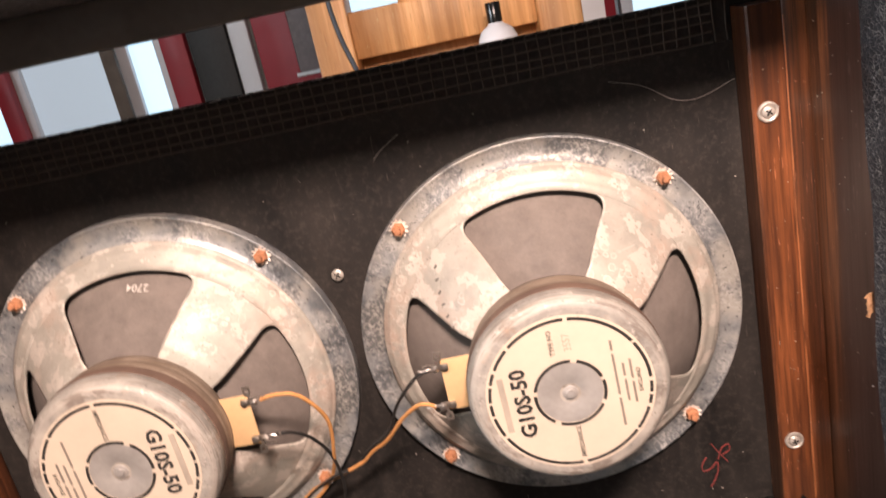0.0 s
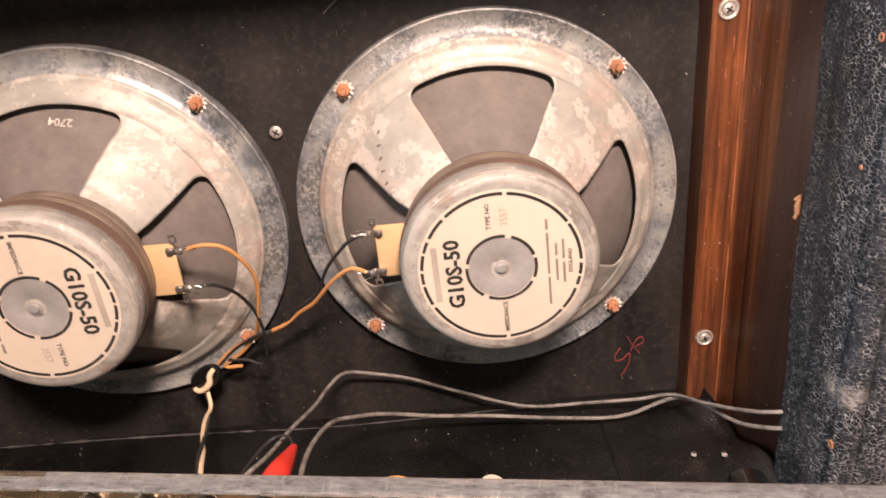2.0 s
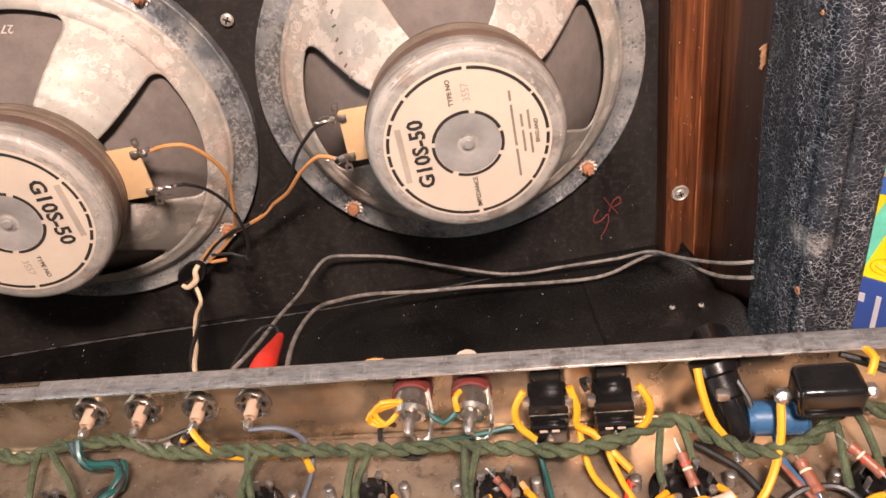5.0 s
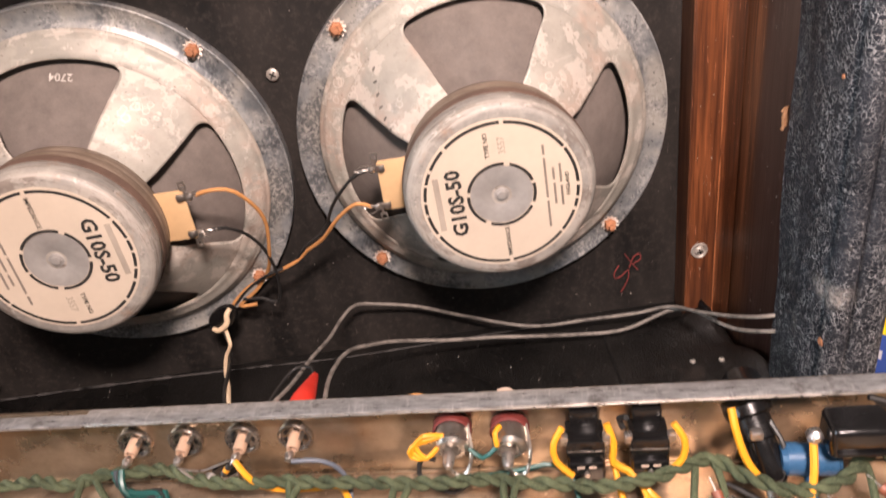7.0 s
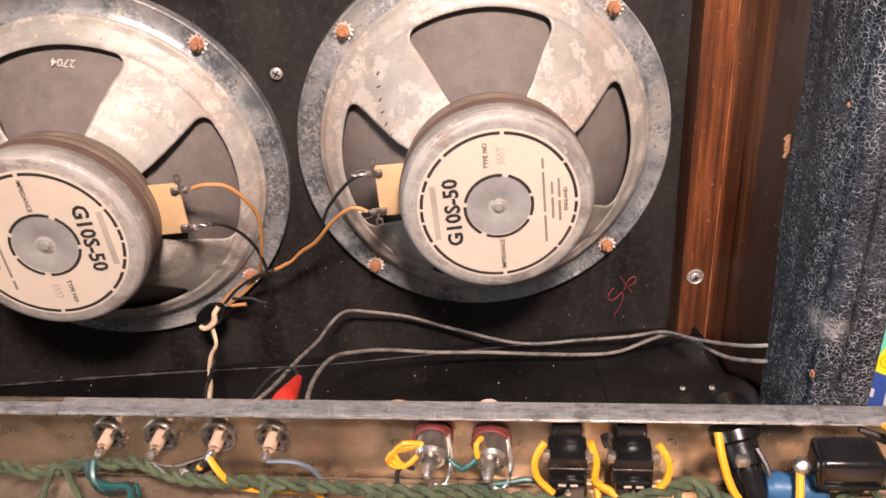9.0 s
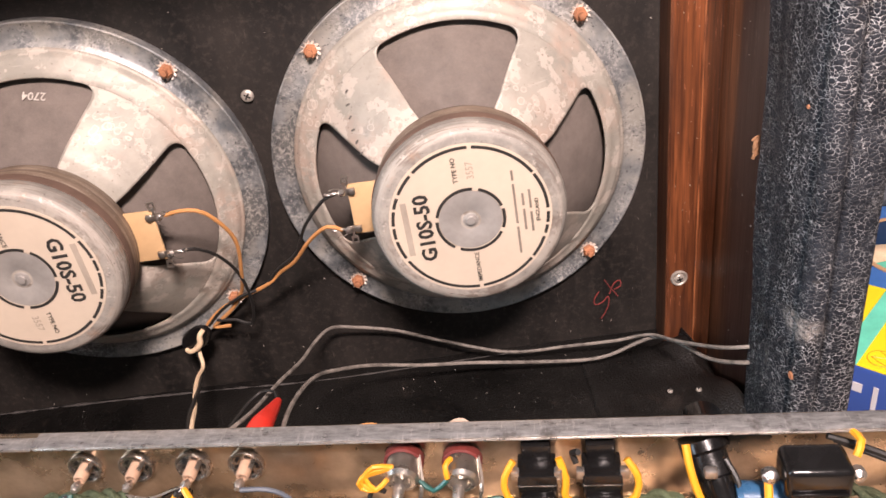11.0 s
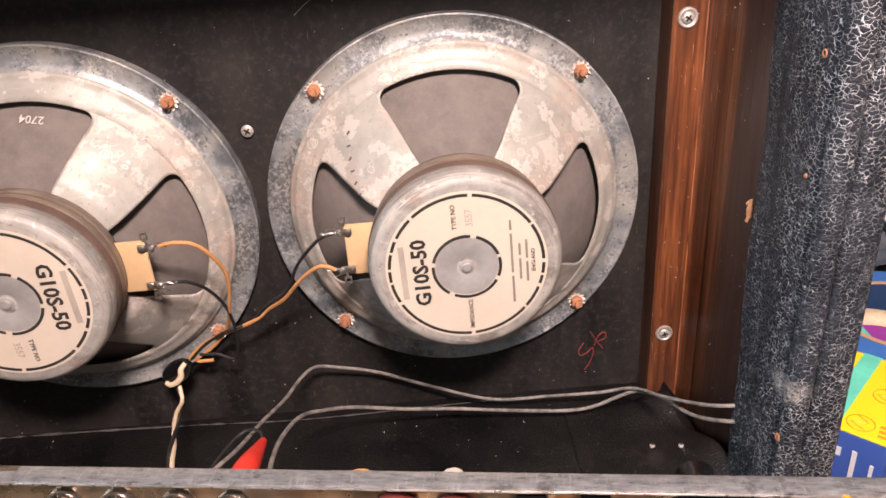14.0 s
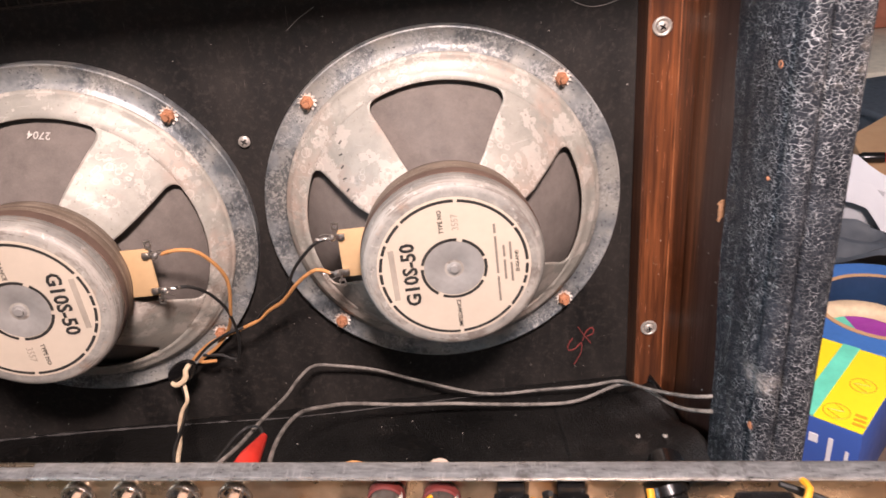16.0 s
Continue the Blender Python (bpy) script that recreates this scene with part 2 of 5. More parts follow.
def make_sheet():
    n = Nodes("tinned_steel_sheet")
    brush = n.noise(1.0, 6, 0.6, n.space((20, 20, 600)))
    cloud = n.noise(30, 5, 0.6)
    col = n.mix(n.ramp(cloud, (0.38, 0.0), (0.62, 1.0)), (0.36, 0.272, 0.185), (0.62, 0.505, 0.375))
    col = n.mix(n.ramp(n.noise(150, 6, 0.75), (0.60, 0.0), (0.70, 0.30)), col, (0.20, 0.14, 0.095))
    col = n.mix(n.ramp(n.noise(600, 3, 0.6), (0.68, 0.0), (0.72, 0.8)), col, (0.62, 0.56, 0.48))
    return n.finish(col, n.ramp(cloud, (0.3, 0.22), (0.7, 0.36)), 0.92, brush, 0.06, 0.0006)


def make_grimy_dim():
    """Steel chassis floor dulled by flux, soot and fingerprints, its colour also darkened for dark reflections."""
    n = Nodes("grimy_dim_steel_floor")
    cloud = n.noise(26, 6, 0.65)
    col = n.mix(n.ramp(cloud, (0.36, 0.0), (0.64, 1.0)), (0.17, 0.125, 0.088), (0.38, 0.30, 0.22))
    col = n.mix(n.ramp(n.noise(110, 6, 0.75), (0.54, 0.0), (0.66, 0.6)), col, (0.085, 0.055, 0.036))
    col = n.mix(n.ramp(n.noise(480, 3, 0.6), (0.66, 0.0), (0.70, 0.8)), col, (0.62, 0.55, 0.46))
    return n.finish(col, n.ramp(cloud, (0.3, 0.38), (0.7, 0.55)), 0.75, cloud, 0.15, 0.0006)


def make_lip():
    """Bare folded zinc edge: dull grey with bright scratches and grime."""
    n = Nodes("scuffed_zinc_edge")
    cloud = n.noise(1.0, 6, 0.7, n.space((110, 420, 420)))
    col = n.mix(n.ramp(cloud, (0.36, 0.0), (0.64, 1.0)), (0.27, 0.265, 0.26), (0.54, 0.53, 0.52))
    col = n.mix(n.ramp(n.noise(1.0, 4, 0.7, n.space((900, 120, 120))), (0.56, 0.0), (0.66, 0.6)), col, (0.66, 0.64, 0.62))
    col = n.mix(n.ramp(n.noise(60, 5, 0.7), (0.56, 0.0), (0.66, 0.6)), col, (0.13, 0.115, 0.10))
    return n.finish(col, n.ramp(cloud, (0.3, 0.24), (0.7, 0.46)), 0.72, cloud, 0.3, 0.0006)


def make_cloth_wire():
    """Dull green woven sleeve, faded and dirty in places."""
    n = Nodes("green_cloth_wire")
    dirt = n.noise(90, 5, 0.7)
    weave = n.noise(1500, 3, 0.7)
    col = n.mix(n.ramp(dirt, (0.36, 0.0), (0.62, 1.0)), (0.026, 0.036, 0.018), (0.082, 0.100, 0.052))
    col = n.mix(n.ramp(weave, (0.50, 0.0), (0.66, 0.55)), col, (0.15, 0.165, 0.095))
    col = n.mix(n.ramp(n.noise(40, 3), (0.60, 0.0), (0.70, 0.5)), col, (0.07, 0.052, 0.026))
    return n.finish(col, 0.82, 0, weave, 0.8, 0.0009, 0.3)


def make_floorcloth():
    n = Nodes("black_floor_leathercloth")
    cells = n.voronoi(420, "DISTANCE_TO_EDGE")
    cloud = n.noise(12, 5, 0.6)
    col = n.mix(n.ramp(cloud, (0.35, 0.0), (0.7, 1.0)), (0.004, 0.0038, 0.0036), (0.012, 0.0108, 0.0098))
    col = n.mix(n.ramp(n.noise(520, 3, 0.6), (0.67, 0.0), (0.72, 0.7)), col, (0.14, 0.13, 0.12))
    col = n.mix(n.ramp(n.noise(30, 6, 0.75), (0.58, 0.0), (0.70, 0.35)), col, (0.040, 0.031, 0.025))
    return n.finish(col, n.ramp(cloud, (0.3, 0.22), (0.7, 0.42)), 0, n.ramp(cells, (0.0, 0.0), (0.25, 1.0)), 0.40, 0.0009, 0.5)


FLOORCLOTH = make_floorcloth()
BASKET, FLANGE = make_basket(), make_flange()
BATTEN = make_wood("stained_softwood", (0.068, 0.0215, 0.0085), (0.27, 0.090, 0.033), 0.34)
SIDEWOOD = make_wood("dark_brown_board", (0.060, 0.021, 0.0085), (0.25, 0.092, 0.036), 0.42, 1.0, (-0.060, (0.034, 0.0145, 0.0095)))
OAK = make_wood("honey_oak", (0.50, 0.23, 0.075), (0.72, 0.39, 0.16), 0.5, 0.4)
TOLEX, BAFFLE, SHEET, GRIMY_DIM = make_tolex(), make_baffle(), make_sheet(), make_grimy_dim()
LIPSTEEL = make_lip()
CONE = plain("grey_paper_cone", (0.155, 0.130, 0.113), 0.85, 0, 700, 0.2, 0.3)
POT, CAP = make_pot(), make_cap()
PAPER = plain("cream_label_paper", (0.545, 0.455, 0.355), 0.7, 0, 180, 0.08, 0.05)
INK = plain("black_print", (0.02, 0.018, 0.016), 0.6)
FINEINK = plain("thin_print", (0.20, 0.165, 0.135), 0.65)
GREYINK = plain("faded_print", (0.36, 0.305, 0.245), 0.7)
HUB = plain("bare_steel_hub", (0.36, 0.34, 0.315), 0.42, 0.3, 300, 0.22)
TAG = plain("tan_fibre_board", (0.56, 0.37, 0.19), 0.65, 0, 260, 0.12)
RUST = plain("rusty_nut", (0.42, 0.19, 0.095), 0.8, 0.15, 700, 0.4, 0.5)
WASHER = plain("pale_zinc_washer", (0.62, 0.55, 0.48), 0.45, 0.2, 700, 0.2)
STEEL = plain("bright_steel", (0.52, 0.48, 0.43), 0.32, 0.95, 600, 0.2)
NICKEL = plain("dark_nickel", (0.42, 0.38, 0.34), 0.24, 0.95, 600, 0.3)
JACKTAN = plain("tan_insulator", (0.42, 0.28, 0.19), 0.5, 0.1, 500, 0.2)
STAMP = plain("stamped_print", (0.10, 0.09, 0.08), 0.7)
SCREW = plain("dull_screw_steel", (0.46, 0.42, 0.37), 0.48, 0.55, 600, 0.35)
SOLDER = plain("solder", (0.62, 0.58, 0.54), 0.32, 0.95, 900, 0.2, 0.4)
ORANGE = plain("tan_wire", (0.52, 0.25, 0.085), 0.55, 0, 500, 0.15)
BLACKWIRE = plain("black_wire", (0.018, 0.017, 0.016), 0.42)
GREYWIRE = plain("dusty_grey_wire", (0.20, 0.178, 0.155), 0.6, 0, 900, 0.75)
CREAM = plain("cream_cord", (0.72, 0.55, 0.36), 0.7, 0, 900, 0.2, 0.4)
REDCLIP = plain("red_rubber", (0.66, 0.035, 0.02), 0.38, 0, 200, 0.12)
GREEN = make_cloth_wire()
YELLOW = plain("yellow_wire", (0.66, 0.285, 0.012), 0.42, 0, 200, 0.08)
TEAL = plain("teal_wire", (0.014, 0.070, 0.060), 0.35, 0, 200, 0.35)
BLUEGREY = plain("grey_blue_wire", (0.085, 0.10, 0.125), 0.45)
BLACKPLASTIC = plain("black_plastic", (0.007, 0.0065, 0.0065), 0.2, 0, 300, 0.3)
BLUECAP = plain("blue_sleeve", (0.03, 0.085, 0.17), 0.3)
REDFIBRE = plain("red_fibre_washer", (0.12, 0.022, 0.018), 0.55)
BROWN = plain("brown_resistor", (0.19, 0.062, 0.032), 0.45)
WHITECERAMIC = plain("pale_ceramic", (0.48, 0.36, 0.28), 0.4)
CHALK = plain("red_chalk", (0.15, 0.024, 0.020), 0.85, 0, 900, 0.5)
HAIR = plain("grey_thread", (0.34, 0.30, 0.27), 0.7)
YELLOWCARD = plain("yellow_printed_card", (0.86, 0.68, 0.01), 0.42, 0, 120, 0.04)
BLUECARD = plain("blue_printed_card", (0.045, 0.09, 0.33), 0.42, 0, 120, 0.06)
TEALCARD = plain("mint_print", (0.16, 0.62, 0.45), 0.45)
TAPE = plain("blue_masking_tape", (0.055, 0.16, 0.46), 0.55, 0, 300, 0.1)
CARDBOARD = plain("cardboard", (0.52, 0.32, 0.17), 0.75, 0, 150, 0.1)
WHITEPAPER = plain("white_paper", (0.66, 0.66, 0.69), 0.65, 0, 60, 0.05)
PURPLE = plain("purple_print", (0.32, 0.045, 0.34), 0.5)
RUBBLE = plain("dark_clutter", (0.05, 0.06, 0.075), 0.6)
WALLPAINT = plain("pale_plaster", (0.36, 0.36, 0.35), 0.8, 0, 40, 0.05)
REDPAINT = plain("dark_red_paint", (0.30, 0.012, 0.022), 0.45, 0, 30, 0.15)
WHITEPAINT = plain("white_gloss", (0.72, 0.72, 0.74), 0.45, 0, 40, 0.05)
BENCHTOP = plain("worn_bench_board", (0.11, 0.08, 0.06), 0.65, 0, 90, 0.25)
FLOORBOARD = plain("grey_floor", (0.22, 0.21, 0.20), 0.7, 0, 30, 0.15)


# ---- mesh helpers ----
def part(name, bm, material, parent=None, label="", smooth=True):
    """Links a bmesh as one mesh object, under a thing where one is given."""
    me = bpy.data.meshes.new(name)
    bmesh.ops.recalc_face_normals(bm, faces=bm.faces)
    for f in bm.faces:
        f.smooth = smooth
    bm.to_mesh(me)
    bm.free()
    me.materials.append(material)
    if smooth:
        me.set_sharp_from_angle(angle=radians(38))
    ob = new(name, me)
    if parent is not None:
        ob.parent = parent
    if label:
        ob["label"] = label
    return ob


def thing(name, label, category, at=None, group=""):
    ob = new(name)
    ob.empty_display_size = 0.02
    ob.matrix_basis = at or Matrix()
    return tagged(ob, label, category, group)


def add_box(bm, lo, hi, bevel=0.0, m=None, segments=2):
    c = [(a + b) / 2 for a, b in zip(lo, hi)]
    s = [abs(b - a) for a, b in zip(lo, hi)]
    mat = (m or Matrix()) @ Matrix.Translation(c) @ Matrix.Diagonal((*s, 1))
    made = bmesh.ops.create_cube(bm, size=1, matrix=mat)
    if bevel:
        edges = list({e for v in made["verts"] for e in v.link_edges})
        bmesh.ops.bevel(bm, geom=edges, offset=bevel, segments=segments, profile=0.5, affect="EDGES")
    return bm


def box(lo, hi, bevel=0.0, m=None, segments=2):
    return add_box(bmesh.new(), lo, hi, bevel, m, segments)


def add_lathe(bm, profile, steps=48, m=None, closed=False):
    """Turns (radius, height) pairs about the local -y axis: height runs towards the viewer."""
    m = m or Matrix()
    rings = []
    for r, h in profile:
        if r < 1e-6:
            rings.append([bm.verts.new(m @ Vector((0, -h, 0)))])
        else:
            rings.append([bm.verts.new(m @ Vector((r * math.cos(2 * math.pi * k / steps), -h, r * math.sin(2 * math.pi * k / steps)))) for k in range(steps)])
    for a, b in zip(rings, rings[1:]):
        for k in range(steps):
            j = (k + 1) % steps
            if len(a) == 1 and len(b) == 1:
                break
            if len(a) == 1:
                bm.faces.new((a[0], b[k], b[j]))
            elif len(b) == 1:
                bm.faces.new((a[k], a[j], b[0]))
            else:
                bm.faces.new((a[k], a[j], b[j], b[k]))
    return bm


def lathe(profile, steps=48, m=None):
    return add_lathe(bmesh.new(), profile, steps, m)


def spline(points, step=0.004):
    """A smooth line through the points."""
    p = [Vector(q) for q in points]
    p = [2 * p[0] - p[1], *p, 2 * p[-1] - p[-2]]
    out = []
    for a, b, c, d in zip(p, p[1:], p[2:], p[3:]):
        n = max(2, int((c - b).length / step))
        for k in range(n):
            t = k / n
            out.append(0.5 * (2 * b + (c - a) * t + (2 * a - 5 * b + 4 * c - d) * t * t + (3 * b - a - 3 * c + d) * t ** 3))
    out.append(p[-2])
    return out


def add_tube(bm, line, radius, sides=8):
    """A round wire along a line, with closed ends."""
    up = Vector((0.3, 0.5, 0.8))
    rings = []
    for k, q in enumerate(line):
        d = (line[min(k + 1, len(line) - 1)] - line[max(k - 1, 0)]).normalized()
        a = (up - d * up.dot(d)).normalized()
        up = a
        b = d.cross(a)
        r = radius(k / (len(line) - 1)) if callable(radius) else radius
        rings.append([bm.verts.new(q + r * (math.cos(2 * math.pi * s / sides) * a + math.sin(2 * math.pi * s / sides) * b)) for s in range(sides)])
    for a, b in zip(rings, rings[1:]):
        for s in range(sides):
            bm.faces.new((a[s], a[(s + 1) % sides], b[(s + 1) % sides], b[s]))
    bm.faces.new(rings[0])
    bm.faces.new(rings[-1][::-1])
    return bm


def tube(points, radius, sides=8, step=0.004):
    return add_tube(bmesh.new(), spline(points, step), radius, sides)


def strand(points, offset, pitch, phase, radius, sides=8, stray=0.0):
    """One strand of a twisted cord that follows the points."""
    line = spline(points, 0.0015)
    up, run, out = Vector((0.3, 0.5, 0.8)), 0.0, []
    for k, q in enumerate(line):
        d = (line[min(k + 1, len(line) - 1)] - line[max(k - 1, 0)]).normalized()
        if k:
            run += (q - line[k - 1]).length
        a = (up - d * up.dot(d)).normalized()
        up = a
        w = phase + 2 * math.pi * run / pitch + 900 * stray * noise.noise((run * 30, 2.0, 0.0))
        q = q + 1.6 * stray * Vector((0, noise.noise((run * 45, 0.0, 7.0)), noise.noise((run * 45, 9.0, 0.0))))
        out.append(q + offset * (math.cos(w) * a + math.sin(w) * d.cross(a)))
    return add_tube(bmesh.new(), out, radius, sides)


def text_mesh(body, size, parent, m, material, name="lettering", wide=1.0, bold=0.012):
    """Raised print on a surface; m places it, its front towards local -y."""
    cu = bpy.data.curves.new("print", "FONT")
    cu.body, cu.size, cu.align_x, cu.align_y, cu.extrude = body, size, "CENTER", "CENTER", 0.00005
    cu.resolution_u = 2
    cu.offset = size * bold
    tmp = new("print", cu)
    me = bpy.data.meshes.new_from_object(tmp.evaluated_get(bpy.context.evaluated_depsgraph_get()))
    bpy.data.objects.remove(tmp)
    me.transform(m @ pose(0, 0, 0, 90, 0, 0) @ Matrix.Diagonal((wide, 1, 1, 1)))
    me.materials.clear()
    me.materials.append(material)
    ob = new(name, me)
    ob.parent = parent
    return ob

# ---- setting ----
def structure(name, bm, material, label, smooth=False):
    return tagged(part(name, bm, material, None, "", smooth), label, name.split("_")[0], "", "structure")


ROOM = (-2.6, 2.4, -2.2, 3.0, -0.85, 2.6)   # x, x, y, y, z, z
x0, x1, y0, y1, z0, z1 = ROOM
structure("floor", box((x0, y0, z0 - 0.1), (x1, y1, z0)), FLOORBOARD, "grey workshop floor, mostly hidden by the bench")
structure("ceiling", box((x0, y0, z1), (x1, y1, z1 + 0.1)), WALLPAINT, "pale plain ceiling of the workshop")
structure("wall_south", box((x0, y0 - 0.1, z0), (x1, y0, z1)), WALLPAINT, "pale plain workshop wall")
structure("wall_west", box((x0 - 0.1, y0 - 0.1, z0), (x0, y1 + 0.1, z1)), WALLPAINT, "pale plain workshop wall")
structure("wall_east", box((x1, y0 - 0.1, z0), (x1 + 0.1, y1 + 0.1, z1)), WALLPAINT, "pale plain workshop wall")
structure("wall_north", box((x0, y1, z0), (x1, y1 + 0.1, z1)), WALLPAINT, "pale workshop wall behind the doors")

# ---- workbench ----
bench = thing("workbench", "worn wooden workbench carrying the cabinet and chassis", "workbench")
BZ = 0.045
part("bench_top", box((-1.0, -0.75, BZ - 0.04), (1.1, 0.75, BZ), 0.003), BENCHTOP, bench)
for x in (-0.93, 1.03):
    for y in (-0.68, 0.68):
        part("leg", box((x - 0.035, y - 0.035, z0), (x + 0.035, y + 0.035, BZ - 0.04), 0.003), BENCHTOP, bench)

# ---- amplifier cabinet ----
XL, XR = -0.424, 0.160          # inner faces of the side boards
ZF, ZT = 0.083, 0.504           # inner faces of bottom and top
YB, YF = -0.186, 0.045          # back and front edges
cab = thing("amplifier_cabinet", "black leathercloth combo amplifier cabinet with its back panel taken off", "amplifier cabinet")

# the baffle: one board with round holes behind the loudspeakers
SPEAKERS = ((0.0, 0.25), (-0.257, 0.25))
HOLE = 0.108


def baffle_mesh():
    bm = bmesh.new()
    z0, z1 = ZF - 0.01, 0.4305
    xs = [XL - 0.003, (SPEAKERS[0][0] + SPEAKERS[1][0]) / 2, XR + 0.003]
    for (cx, cz), (a, b) in zip(SPEAKERS, ((xs[1], xs[2]), (xs[0], xs[1]))):
        n = 64
        ring, rim = [], []
        for k in range(n):
            w = 2 * math.pi * k / n
            c, s = math.cos(w), math.sin(w)
            ring.append((cx + HOLE * c, cz + HOLE * s))
            far = min(((b - cx) / c if c > 1e-6 else (a - cx) / c if c < -1e-6 else 9), ((z1 - cz) / s if s > 1e-6 else (z0 - cz) / s if s < -1e-6 else 9))
            rim.append((cx + far * c, cz + far * s))
        vi = [bm.verts.new((p[0], 0.0, p[1])) for p in ring]
        vo = [bm.verts.new((p[0], 0.0, p[1])) for p in rim]
        for k in range(n):
            bm.faces.new((vi[k], vi[(k + 1) % n], vo[(k + 1) % n], vo[k]))
        for qx, qz in ((a, z0), (a, z1), (b, z0), (b, z1)):
            for k in range(n):
                p, q = rim[k], rim[(k + 1) % n]
                if {abs(p[0] - qx) < 1e-6, abs(q[0] - qx) < 1e-6} == {True, False} and {abs(p[1] - qz) < 1e-6, abs(q[1] - qz) < 1e-6} == {True, False}:
                    bm.faces.new((vo[k], vo[(k + 1) % n], bm.verts.new((qx, 0.0, qz))))
    bmesh.ops.remove_doubles(bm, verts=bm.verts, dist=0.0001)
    return bm


baffle = part("baffle_board", baffle_mesh(), BAFFLE, cab, "black-stained baffle board, dusty and scuffed", False)
board = baffle.modifiers.new("thickness", "SOLIDIFY")
board.thickness, board.offset = 0.016, 1.0


part("side_board", box((XR, -0.120, BZ + 0.02), (XR + 0.012, YF, ZT), 0.002), SIDEWOOD, cab, "dark brown bare wood inside")
part("side_board", box((XL - 0.012, -0.120, BZ + 0.02), (XL, YF, ZT), 0.002), SIDEWOOD, cab, "dark brown bare wood inside")
for x, s in ((XR, 1), (XL, -1)):
    bm = bmesh.new()
    a, b = sorted((x + s * 0.013, x + s * 0.0225))
    add_box(bm, (a, YB + 0.006, BZ + 0.018), (b, YF + 0.002, ZT + 0.003), 0.001)
    a, b = sorted((x + s * 0.0025, x + s * 0.0225))
    add_box(bm, (a, YB - 0.0005, BZ + 0.018), (b, -0.121, ZT + 0.003), 0.005, None, 4)
    part("side_covering", bm, TOLEX, cab, "worn black leathercloth")
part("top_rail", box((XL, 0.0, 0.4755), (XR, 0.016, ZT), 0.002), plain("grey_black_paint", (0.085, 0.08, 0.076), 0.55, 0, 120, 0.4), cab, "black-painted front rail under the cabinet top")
part("top_board", box((XL, YB + 0.012, ZT), (XR, YF, ZT + 0.014), 0.002), TOLEX, cab, "leathercloth-lined underside of the cabinet top")
part("top_covering", box((XL - 0.0205, YB, ZT + 0.003), (XR + 0.0205, YF + 0.002, ZT + 0.019), 0.005, None, 4), TOLEX, cab, "worn black leathercloth")
part("bottom_board", box((XL, YB, ZF - 0.016), (XR, YF, ZF), 0.003, None, 4), FLOORCLOTH, cab, "black leathercloth on the cabinet floor")
for x in (XL + 0.05, XR - 0.05):
    for y in (YB + 0.04, YF - 0.04):
        part("foot", lathe([(0, 0), (0.012, 0), (0.014, 0.018), (0, 0.018)], 20, pose(x, y, BZ, -90) @ pose(0, 0, 0, 0, 0, 0)), BLACKPLASTIC, cab)


def rear_cleat(x, side):
    """The cloth-covered strip to which the back panel is screwed; its inner edge wanders."""
    bm = bmesh.new()
    n, rows = 60, []
    for k in range(n + 1):
        z = ZF + (ZT - ZF) * k / n
        front = -0.116 - 0.004 * noise.noise((3.1, 0.0, z * 14)) - 0.012 * (1 - k / n) ** 2
        wob = 0.0009 * noise.noise((7.7, 0.0, z * 22)) + 0.0004 * noise.noise((2.7, 0.0, z * 60))
        face = 0.0085 + wob
        fold = 0.0004 * noise.noise((4.4, 0.0, z * 35))
        line = [(0.0, front), (face - 0.003, front), (face - 0.0006, front - 0.0012), (face, front - 0.004)]
        line += [(face - 0.0004, -0.138), (face + 0.0008, -0.145), (face + 0.0010, -0.158), (face + 0.0004, -0.170)]
        line += [(face - 0.0002, -0.1745), (face - 0.0014 + fold, -0.1762), (face - 0.0015 + fold, -0.1772), (face - 0.0001, -0.1790)]
        line += [(face - 0.0002, YB + 0.005), (face - 0.0012, YB + 0.0022), (face - 0.0036, YB + 0.0005), (face - 0.0075, YB), (-0.0015, YB + 0.0002), (-0.0030, YB + 0.0016), (-0.0035, YB + 0.0024)]
        rows.append([bm.verts.new((x - side * d, y, z)) for d, y in line])
    for a, b in zip(rows, rows[1:]):
        for i in range(len(a) - 1):
            bm.faces.new((a[i], a[i + 1], b[i + 1], b[i]))
    return bm


cleat = part("rear_cleat", rear_cleat(XR, 1), TOLEX, cab, "worn black leathercloth with rusty screw holes")
part("rear_cleat", rear_cleat(XL, -1), TOLEX, cab, "worn black leathercloth")
CX = XR - 0.0085
for y, z, r in ((-0.168, 0.373, 0.0022), (-0.1805, 0.178, 0.0024), (-0.168, 0.318, 0.0012)):
    part("screw_hole", lathe([(r, 0.0001), (r * 0.8, 0.0007), (r * 0.45, 0.0005), (r * 0.3, -0.001), (0, -0.001)], 12, pose(CX, y, z, 0, 0, -90)), RUST, cleat, "rusty screw hole")
bm = bmesh.new()
for k in range(9):
    w = random.uniform(-0.5, 0.5)
    add_tube(bm, spline([(CX + 0.002, -0.1165, 0.275 + 0.0012 * k), (CX - 0.0006, -0.118 + 0.002 * w, 0.274 + 0.0013 * k), (CX - 0.0016 - 0.001 * random.random(), -0.119 + 0.003 * w, 0.272 + 0.0012 * k + 0.003 * w)], 0.002), 0.0006, 5)
part("torn_fibre", bm, plain("torn_wood_fibre", (0.24, 0.125, 0.06), 0.85, 0, 600, 0.4, 0.5), cleat, "splintered bare wood tuft")


